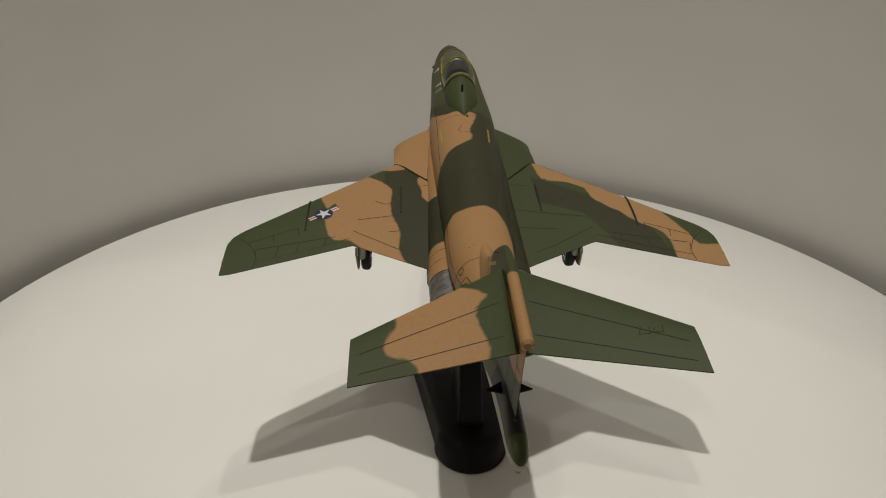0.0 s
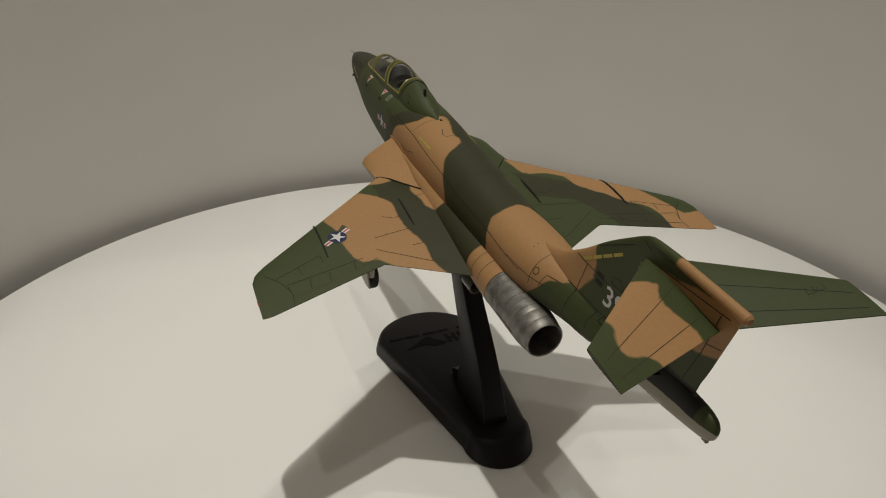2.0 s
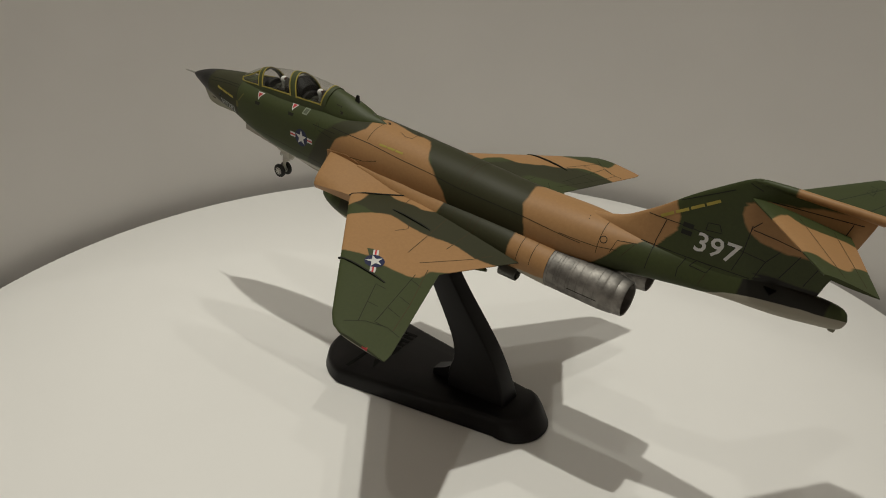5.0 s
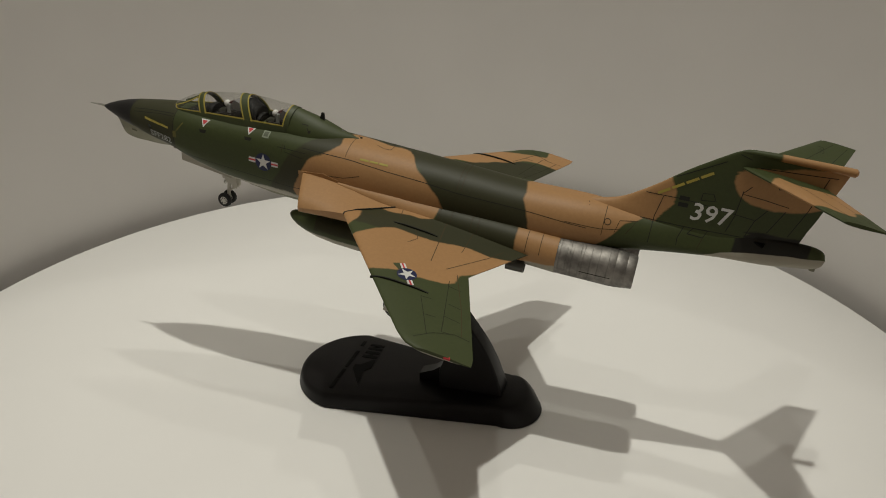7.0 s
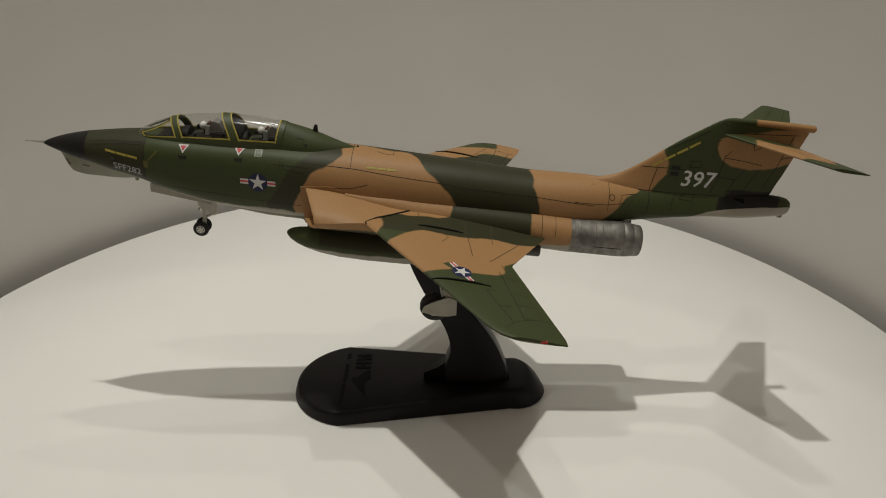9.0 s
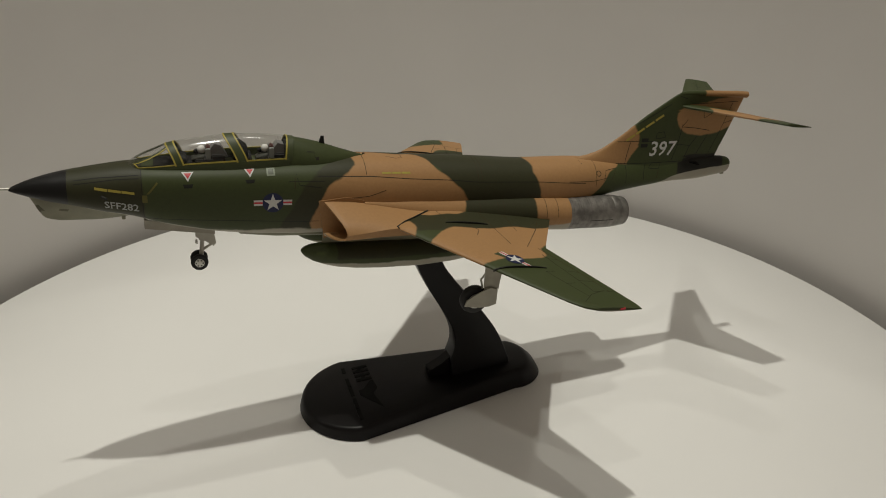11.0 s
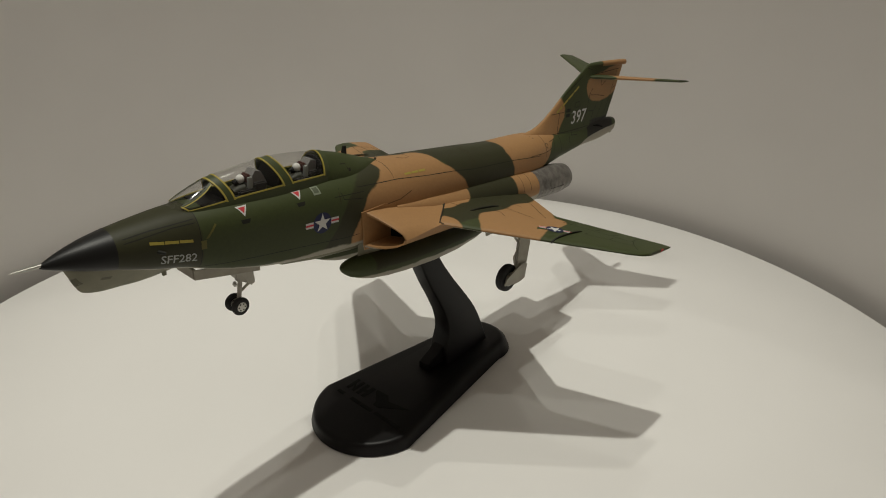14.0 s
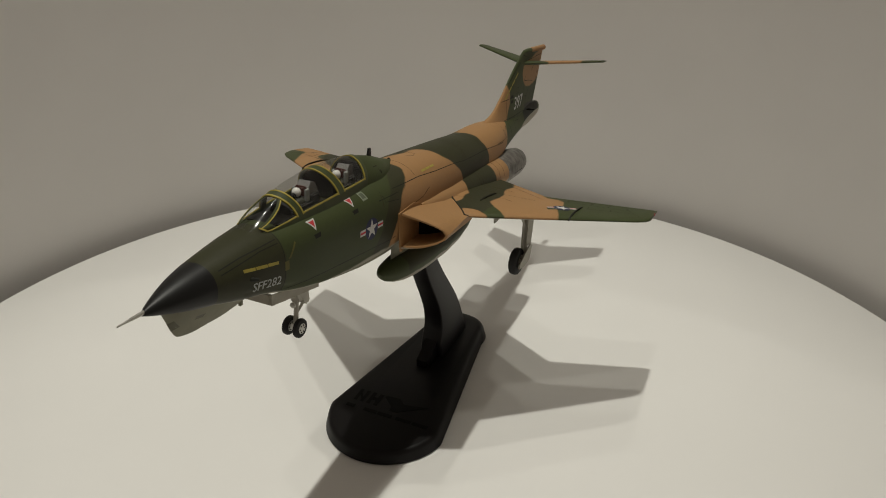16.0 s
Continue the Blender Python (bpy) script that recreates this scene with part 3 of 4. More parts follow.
def build_engine(ac, s):
    nac = [(30, 13.4, -2.2, 0.6, 0.6), (22, 11.6, -4.2, 2.8, 2.4), (12, 10.0, -6.4, 5.2, 4.6), (0, 9.0, -8.6, 6.6, 6.3), (-30, 8.9, -10.4, 6.9, 6.9), (-53.4, 9.5, -11.7, 6.8, 6.8)]
    rings = []
    for k in range(46):
        x = 30 - 83.4 * k / 45
        yc, zc, w, h = interp(nac, x)
        rings.append(oval(x, s * yc, zc, w, h, h, n=40, power=2.0))
    n = part("nacelle", loft(rings), CAMO, ac)
    if s > 0:
        paint(n, lambda x, y, z: max(x + 9 + 0.3 * (z + 4), min(-38.5 - x, 20)), lambda x, y, z: min(-9 - x, x + 39), lambda x, y, z: -15.2 + 0.12 * max(0.0, -38 - x) - z)
    else:
        paint(n, NEVER, lambda x, y, z: 3.0, lambda x, y, z: -15.2 + 0.12 * max(0.0, -38 - x) - z)
    t = skin(n)
    for x in (-10, -14.5, -22, -24.5, -42.5, -47.5):
        hoop("panel_line", x, s * -20, s * 95, t, 0.2, FAINT, n, 0.05, s * 9.2, -10)
    # nozzle with raised bands
    p = [(0, 6.55)]
    for d in (1.0, 2.0, 4.4, 5.4, 6.4, 9.0, 10.0, 12.6, 15.4, 18.6):
        p += [(d, 6.68), (d + 0.06, 6.58), (d + 0.2, 6.58), (d + 0.26, 6.68)]
    p += [(20.8, 6.65), (21.1, 6.5), (21.5, 6.62), (24.6, 6.25), (24.8, 6.1), (25.2, 6.12), (27.7, 5.8), (27.95, 5.6), (27.7, 5.3), (18, 5.0), (17.8, 3.2)]
    nz = part("exhaust_nozzle", lathe(p, (-52.4, s * 9.5, -11.7), (-1, 0, -0.012), 48), STEEL, ac, "bare burnt-metal exhaust nozzle")
    part("flame_holder", lathe([(0, 3.4), (0.4, 3.4), (0.4, 0.4)], (-71.2, s * 9.6, -12.0), (-1, 0, 0), 24), INSIDE, nz)
    part("nozzle_lining", lathe([(-6.8, 5.12), (0, 4.95), (0.01, 3.0), (-0.3, 0.5)], (-71.0, s * 9.55, -11.95), (-1, 0, 0), 32), INSIDE, nz)
    for k in (2, 5):
        a = radians(200 + 30 * k)
        y, z = s * 9.52 + 6.62 * math.cos(a), -11.85 + 6.62 * math.sin(a)
        part("seam", box(-72.6, -65 + (k % 2) * 3, y - 0.12, y + 0.12, z - 0.12, z + 0.12), LINE, nz, smooth=False)
    # intake: a swept box with a rounded outer lip, hollow at the front, closing on the wing behind
    sec = [(12.6, -0.6), (17, -1.9), (21, -3.3), (24.4, -4.6), (26.8, -6.0), (27.8, -7.6), (27.0, -9.4), (24.2, -11.2), (20.5, -12.6), (16.5, -13.4), (12.6, -13.6)]
    rings = []
    for f in (-0.02, 0.0, 0.06, 0.2, 0.4, 0.6, 0.8, 0.93, 1.0):
        ring = []
        for i, (y, z) in enumerate(sec):
            front = 44.2 - (y - 12.6) * 0.36
            if i <= 5:
                yb = (10.5, 15.0, 19.5, 23.4, 26.2, 27.6)[i]
                xb = float(np.interp(yb, [10, 15.3, 26.2, 27.6], [1.5, 7.0, 21.2, 21.0]))
                zb = wing_top(xb, yb) + 0.16
            else:
                yb, xb = y - 0.6, 14.0
                zb = (-9.4, -10.4, -11.2, -11.8, -12.2)[i - 6]
            g = max(f, 0)
            e = g * g * (3 - 2 * g)
            bulge = 0.35 * math.sin(math.pi * g)
            lip = 0.97 if f < 0 else 1.0
            yy, zz = y + (yb - y) * g, z + (zb - z) * e + (bulge if i < 5 else 0)
            if f < 0:
                yy, zz = 19.5 + (yy - 19.5) * lip, -8 + (zz + 8) * lip
            ring.append((front + (xb - front) * g + (0.25 if f < 0 else 0), s * yy, zz))
        rings.append(ring)
    mouth = [(x - 0.1, s * (19.5 + (abs(y) - 19.5) * 0.93), -8 + (z + 8) * 0.88) for x, y, z in rings[0]]
    deep = [(x - 11, s * (18.0 + (abs(y) - 18.0) * 0.72), -9.2 + (z + 9.2) * 0.66) for x, y, z in mouth]
    b = loft([deep, mouth, *rings], cap=False)
    it = part("intake", b, CAMO, ac)
    paint(it, (lambda x, y, z: 9.0 if x > 8 else -9.0) if s > 0 else NEVER, NEVER, lambda x, y, z: -12.9 - z)
    joint = [(x, y, z + 0.06) for x, y, z in rings[-1][:6]]
    part("panel_joint", join(*[tube(joint[k], joint[k + 1], 0.26, 0.26, 8) for k in range(5)]), LINE, it)
    n = len(deep)
    part("intake_duct", (deep, [tuple(range(n))]), INSIDE, it, smooth=False)
    sp = part("splitter_plate", plate([(46.2, -0.6), (36, 0.4), (30, -1.0), (30, -13.4), (44.2, -14.6)], 0.55, lambda u, v, q: (u, s * (12.9 + q), v)), CAMO, it, smooth=False)
    paint(sp, ALWAYS if s > 0 else NEVER, NEVER)
    # stabiliser, leaning with the fin
    rings = []
    for k in range(20):
        y = 0.3 + 32.7 * k / 19
        m = 27.4 + (3.6 if s > 0 else 5.0) * k / 19
        rings.append([(x, yy + 0.4, z) for x, yy, z in aerofoil(s * y, -104.2 - 26.2 * k / 19, -131.0 - 11.5 * k / 19, 2.0 - 1.0 * k / 19, lambda x, m=m: m + 0.08 * (x + 130), n=14)])
    st = part("stabiliser", loft(rings), CAMO, ac)
    paint(st, (lambda x, y, z: field(STAB_TAN, x, y)) if s > 0 else NEVER, NEVER, NEVER)
    t = skin(st)
    for pts in (((-117.5, 3.5), (-134.6, 31.5)), ((-127, 3.5), (-139.4, 31.5)), ((-131, 30.8), (-142.0, 31.2))):
        ribbon("panel_line", [(x, (y if s > 0 else 0.8 - y), 40) for x, y in pts], t, (0, 0, -1), 0.16, FAINT if s > 0 else LINEGREEN, st, 0.05)
    for yy in (23.5, 26.0) if s < 0 else ():
        ribbon("panel_line", [(-129 - 0.3 * (yy - 23), (yy if s > 0 else 0.8 - yy), 40), (-131, (yy - 0.6 if s > 0 else 1.4 - yy), 40), (-131.2, (yy + 1.4 if s > 0 else -0.6 - yy), 40), (-129.4, (yy + 1.6 if s > 0 else -0.8 - yy), 40)], t, (0, 0, -1), 0.2, LINEGREEN, st, 0.05)
    # drop tank with a grey underside
    rings = []
    for d, r in ((0, 0.3), (0.5, 1.1), (1.6, 2.0), (4, 3.1), (8, 4.1), (13, 4.9), (20, 5.4), (30, 5.6), (45, 5.5), (58, 4.6), (70, 2.8), (80, 0.5)):
        zc = -21.0 - 3.4 * (1 - math.exp(-d / 14))
        rings.append(oval(51.6 - d, s * 9.6, zc, r, r, r, n=32, power=2))
    tk = part("drop_tank", loft(rings), CAMO, ac, "green teardrop drop tank with pale underside")
    paint(tk, NEVER, lambda x, y, z: min((z + 23.4) * 1.5, 39 - x), lambda x, y, z: (-25.2 - z) * 1.2 + 0.5 * math.sin(x * 0.5))
    part("tank_pylon", loft([[(x, s * 9.6 + y, z) for x, y in ((44, 0), (36, 0.9), (10, 0.9), (2, 0), (10, -0.9), (36, -0.9))] for z in (-20, -12)]), GREYBELLY, tk)


def build_tail(ac, f):
    lean = lambda z: 0.02 * (z - 1)
    fin_edge = [(-2, -46, -126.6), (6.8, -53, -128.4), (8.4, -62.0, -128.9), (9.6, -67.0, -129.2), (11.4, -71.2, -129.6), (14.3, -75.6, -130.6), (17.8, -80.4, -131.6), (25.1, -89.3, -133.6), (31.3, -98.0, -135.3), (34.2, -102.4, -136.0), (35.6, -105.4, -136.3)]
    rings = []
    for k in range(30):
        z = -1 + 36.4 * k / 29
        x0, x1 = interp(fin_edge, z)
        rings.append([(x, q + lean(z), z) for x, _, q in aerofoil(0, x0, x1, interp([(-2, 11.0), (3, 7.8), (7, 5.4), (11, 4.1), (16, 3.4), (36, 1.6)][::-1], z)[0], lambda x: 0, n=18)])
    fin = part("fin", loft(rings), CAMO, ac)
    # the fin foot carries the same painted shade, aft and low
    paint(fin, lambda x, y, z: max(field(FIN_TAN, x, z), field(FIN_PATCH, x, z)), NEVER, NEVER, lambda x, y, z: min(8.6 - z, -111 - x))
    L = lean(34.6)
    blt = part("fin_tip_fairing", loft([oval(x, L, zc, r, r, r, n=24, power=2) for x, zc, r in ((-103.6, 34.4, 0.5), (-107, 34.7, 1.0), (-114, 34.7, 1.25), (-130, 34.5, 1.3), (-137.0, 34.3, 1.35), (-137.6, 34.3, 0.8))]), CAMO, ac)
    paint(blt, lambda x, y, z: -115.5 - x, NEVER)
    t = skin(fin, f)
    left = (0, -1, 0)
    Q = lambda *pts: [(x, 0, z) for x, z in pts]
    for pts in (Q((-77.7, 14.7), (-89.8, 15.2), (-95.3, 14.7), (-113.2, 12.6)), Q((-77.7, 6.0), (-92.2, 5.7), (-110.6, 5.8)), Q((-83.5, 14.6), (-82.1, 7.4), (-81.9, -1.2)),
                Q((-103.3, 33.6), (-107.0, 32.6)), Q((-107.3, 21.9), (-106.9, 12.8), (-105.4, 6.5)), Q((-95.3, 16.0), (-95.4, 18.4), (-98.7, 18.9), (-100.0, 16.5), (-95.3, 16.0)),
                Q((-109.4, 23.8), (-107.1, 20.9), (-114.4, 20.2), (-122, 19.0)), Q((-116.2, 16.9), (-113.2, 12.2), (-111.6, 6.0)), Q((-93.8, 3.7), (-99.0, 3.2), (-100.1, 5.6), (-95.4, 5.7), (-93.8, 3.7)),
                Q((-91.2, -0.6), (-91.0, 2.0), (-92.2, 5.4)), Q((-124.5, 9), (-127.8, 19), (-130.5, 31)), Q((-116, 28.5), (-117.5, 24.5), (-121.5, 26.8), (-119.2, 28.2)), Q((-128.4, 22), (-132.6, 23.2)),
                Q((-118, 9), (-121.5, 17.5)), Q((-86, 22), (-100, 30.5)), Q((-110, 30.5), (-133, 31.5))):
        ribbon("panel_line", pts, t, left, 0.25, LINEGREEN, fin, 0.06)
    lettering("tail_number", "397", 8.7, t, (-92.9, 0, 8.8), (-1, 0, 0), (-0.06, 0, 1), WHITE, fin)
    for z in (14.7, 12.4):
        decal("stencil_bar", rect(0, 3.2, 0, 1.5), t, (-88.6, 0, z), (-1, 0, 0), (0, 0, 1), LINEGREEN, fin, 0.08)
    for k in range(4):
        x, z = -81.5 - 4.0 * k, 15.3 + 2.75 * k
        decal("yellow_strip", rect(0, 4.2, -0.45, 0.45), t, (x, 0, z), (-0.825, 0, 0.565), (0.565, 0, 0.825), YELLOW, fin, 0.1)
    # black vanes on the boom, a skid and a tail lamp
    for s in (1, -1):
        part("vane", plate([(-114.6, 1.2), (-118.8, 1.2), (-117.6, 5.3)], 0.4, lambda u, v, q: (u, s * v, 5.0 + q)), INSIDE, ac, smooth=False)
    part("tail_skid", box(-136.0, -134.2, -0.5, 0.5, -1.4, 0.8, 0.2), GREYBELLY, ac)
    part("fuel_vent", tube((-128.2, lean(9), 6.6), (-129.6, lean(9), 6.9), 0.7, 0.5), GREENPAINT, ac)


def canopy_row(x):
    return interp([(107.0, 2.2, 0.6), (105, 4.0, 2.2), (102, 5.2, 4.0), (98, 5.8, 5.7), (94, 6.1, 6.9), (90, 6.3, 7.5), (84, 6.6, 8.2), (75, 6.9, 8.8), (64, 6.8, 8.3), (56, 6.3, 7.4), (53, 6.1, 7.0)], x)


def canopy_at(x, deg, lift=0.0):
    """A point on the canopy, whose sides lean in towards a rounded crown."""
    w, h = canopy_row(x)
    c, q = math.cos(radians(deg)), math.sin(radians(deg))
    return (x, (w + lift) * math.copysign(abs(c) ** 1.06, c), canopy_foot(x) + (h + lift) * abs(q) ** 1.06)


def canopy_foot(x):
    return float(np.interp(x, [54, 72, 88, 96, 103, 108], [11.6, 11.1, 10.4, 9.9, 9.7, 9.9]))


def canopy_skirt(x, side):
    """The sill of the canopy, from the glass down into the body."""
    pts = []
    deep = float(np.interp(x, [54, 96, 103, 106], [-3.2, -3.0, -1.4, -0.4]))
    for p, q in ((canopy_at(x, 0, 0.5), deep), (canopy_at(x, 0, -0.8), deep), (canopy_at(x, 9, -0.3), 0), (canopy_at(x, 9, 0.2), 0), (canopy_at(x, 0, 0.28), 0)):
        pts.append((p[0], side * p[1], p[2] + q))
    return pts


def canopy_band(name, x_of, lo, hi, half, mat, parent, lift=0.1, thick=0.35, label=""):
    """A strip over the glass; x_of(deg) is its middle, half its half width along the body."""
    m = 40
    rings = []
    for k in range(m + 1):
        d = lo + (hi - lo) * k / m
        x = x_of(d)
        rings.append([canopy_at(x + half, d, lift - thick), canopy_at(x + half, d, lift), canopy_at(x - half, d, lift), canopy_at(x - half, d, lift - thick)])
    return part(name, loft(rings), mat, parent, label, smooth=False)


def canopy_rail(name, x0, x1, deg_of, half, mat, parent, lift=0.1, thick=0.35):
    """A strip along the body at an angle up the glass."""
    m = 24
    rings = []
    for k in range(m + 1):
        x = x0 + (x1 - x0) * k / m
        d = deg_of(x)
        rings.append([canopy_at(x, d + half, lift - thick), canopy_at(x, d + half, lift), canopy_at(x, d - half, lift), canopy_at(x, d - half, lift - thick)])
    return part(name, loft(rings), mat, parent, smooth=False)


def build_cockpit(ac, f):
    n = 25
    rings = [[canopy_at(x, 180 * j / (n - 1)) for j in range(n)] for x in [106.6 - 52.6 * k / 50 for k in range(51)]]
    vs = [q for r in rings for q in r]
    fs = [(i * n + j, i * n + j + 1, i * n + n + j + 1, i * n + n + j) for i in range(50) for j in range(n - 1)]
    g = part("canopy_glass", (vs, fs), GLASS, ac, "clear two-seat canopy")
    g.visible_shadow = False
    # arches: the front one slopes back from the top, the second stands behind the first seat
    front = lambda d: 90.6 + 3.0 * math.sin(radians(d)) ** 1.5
    mid = lambda d: 70.6 + 4.2 * math.sin(radians(d)) ** 1.5
    rear = lambda d: 55.3 - 1.0 * math.sin(radians(d)) ** 1.5
    fr = part("canopy_frame", loft([canopy_skirt(x, 1) for x in [105.5 - 50.5 * k / 40 for k in range(41)]]), GREENPAINT, ac, "green canopy frame edged in yellow", smooth=False)
    part("canopy_frame", loft([canopy_skirt(x, -1) for x in [105.5 - 50.5 * k / 40 for k in range(41)]]), GREENPAINT, ac, smooth=False)
    canopy_band("arch", front, 0, 180, 1.2, GREENPAINT, fr, 0.14, 0.6)
    canopy_band("arch", mid, 0, 180, 1.6, GREENPAINT, fr, 0.14, 0.6)
    canopy_band("arch", rear, 0, 180, 1.1, GREENPAINT, fr, 0.14, 0.6)
    # yellow edging round each pane
    for fn, off in ((front, 1.2), (front, -1.2), (mid, 1.6), (mid, -1.6), (rear, 1.1)):
        canopy_band("yellow_edge", lambda d, q=off, h=fn: h(d) + q, 7, 173, 0.26, YELLOW, fr, 0.24, 0.3)
    for a, b in ((103.6, 92.0), (89.4, 72.6), (69.2, 56.6)):
        for side in (0, 1):
            canopy_rail("yellow_edge", a, b, (lambda x: 10.0) if not side else (lambda x: 170.0), 1.6, YELLOW, fr, 0.24, 0.3)
    for side in (0, 1):
        fn = lambda x, q=side: (lambda v: 180 - v if q else v)(float(np.interp(x, [94.6, 97, 100, 102.6, 104.8], [66, 54, 45, 40, 36])))
        canopy_rail("windscreen_post", 94.8, 104.8, fn, 4.0, GREENPAINT, fr, 0.12, 0.4)
        tip = lambda x, q=side: (lambda v: 180 - v if q else v)(10 + 26 * (x - 103.4) / 1.4)
        canopy_rail("yellow_edge", 103.4, 104.8, tip, 5.0, YELLOW, fr, 0.24, 0.3)
        canopy_rail("yellow_edge", 94.8, 104.6, lambda x, h=fn, q=side: h(x) + (4.2 if q else -4.2), 1.8, YELLOW, fr, 0.2, 0.3)
    # tub, seats, crew shapes, instrument hoods
    part("cockpit_floor", box(99, 56.6, -5.4, 5.4, 8.6, 10.6), SEAT, ac, smooth=False)
    for x in (81.8, 60.9):
        st = part("ejection_seat", join(box(x - 5.6, x - 1.2, -3.0, 3.0, 9.5, 13.4, 0.4), box(x - 2, x + 4, -3.2, 3.2, 9.5, 11.8, 0.4)), COCKPIT, ac, "dark ejection seat")
        part("headrest", plate([(x - 0.2, 12.4), (x - 0.9, 15.2), (x - 2.4, 17.0), (x - 4.4, 16.4), (x - 6.6, 12.4)], 4.0, lambda u, v, q: (u, q - 2.0, v)), HEADREST, st, "grey wedge-shaped headrest", smooth=False)
        part("head_pad", box(x - 1.0, x + 0.3, -1.9, 1.9, 13.2, 16.0, 0.4), STRAP, st, "red-brown head pad")
        part("seat_strap", box(x - 1.1, x + 0.6, -2.6, -1.7, 11.8, 15.4, 0.2), GREYMARK, st)
        part("seat_strap", box(x - 1.1, x + 0.6, 1.7, 2.6, 11.8, 15.4, 0.2), GREYMARK, st)
        fig = join(lathe([(-1.3, 0.4), (-1.0, 1.0), (-0.3, 1.34), (0.45, 1.3), (1.1, 0.85), (1.35, 0.25)], (x + 1.8, 0, 14.6), (0, 0, 1), 20))
        part("crew_helmet", fig, HELMET, ac, "plain white helmet shape")
        part("crew_body", loft([oval(x + 1.0, 0, 11.9, 0.4, 0.4, 0.4, n=16, power=2), oval(x + 1.2, 0, 11.9, 2.6, 1.6, 1.6, n=16, power=2.4), oval(x + 3.0, 0, 11.7, 2.4, 1.4, 1.4, n=16, power=2.4), oval(x + 5.0, 0, 11.3, 2.0, 0.8, 0.9, n=16)]), FIGURE, ac, "plain dark seated shape")
        part("mask", lathe([(-0.6, 0.3), (-0.4, 0.9), (0.4, 0.8), (0.8, 0.3)], (x + 3.5, 0, 13.9), (1, 0, -0.2), 14), SEAT, ac)
        part("instrument_hood", loft([oval(x + 9.4, 0, 10.8, 3.4, 2.4, 0.8, n=24), oval(x + 8.0, 0, 10.8, 4.0, 2.9, 0.8, n=24), oval(x + 6.6, 0, 10.8, 3.8, 2.6, 0.8, n=24)]), SEAT, ac)
    part("cockpit_bulkhead", loft([oval(x, 0, 11.0, w, h, 0.8, n=24) for x, w, h in ((68.8, 5.0, 5.0), (72.2, 5.6, 7.6), (73.4, 5.6, 7.6))]), SEAT, ac)
    part("cockpit_bulkhead", loft([oval(x, 0, 11.2, 5.4, 6.4, 0.8, n=24) for x in (54.4, 56.4)]), SEAT, ac)
    # fairing behind the canopy, with its blade aerial
    hump = [(55.5, 6.5, 7.5, 11.5), (48, 6.8, 6.2, 11.2), (42, 6.2, 4.6, 11.2), (36, 4.4, 2.6, 11.2), (30, 1.6, 0.9, 11.2), (28, 0.6, 0.3, 11.2)]
    rings = []
    for k in range(24):
        x = 55.5 - 27.5 * k / 23
        w, h, z = interp(hump, x)
        rings.append([(x, w * math.copysign(abs(math.cos(a)) ** 1.15, math.cos(a)), z - 1.2 + (h + 1.2) * abs(math.sin(a)) ** 1.15) for a in [math.pi * j / 20 for j in range(21)]])
    hp = part("canopy_fairing", loft(rings), CAMO, ac)
    paint(hp, NEVER, NEVER)
    part("blade_aerial", plate([(44.6, 14.2), (41.8, 14.0), (42.4, 18.6), (43.4, 18.6)], 0.7, lambda u, v, q: (u, q - 0.35, v)), BLACK, ac, "small black blade aerial")
    t = skin(hp)
    ribbon("panel_line", [(49, 0, 14.6), (46.6, 0, 14.4), (46.2, 0, 12.6)], t, (0, -1, 0), 0.25, LINE, hp, 0.06)
    part("beacon", lathe([(0, 0.8), (0.5, 0.7), (0.9, 0.2)], (34.5, 0, 12.6), (0, 0, 1), 16), INSIDE_GREY, hp)
    decal("panel_mark", rect(-0.5, 0.5, -0.4, 0.4), t, (45.5, 4, 13), (-1, 0, 0), (0, 0.3, 1), LINE, hp, 0.06)


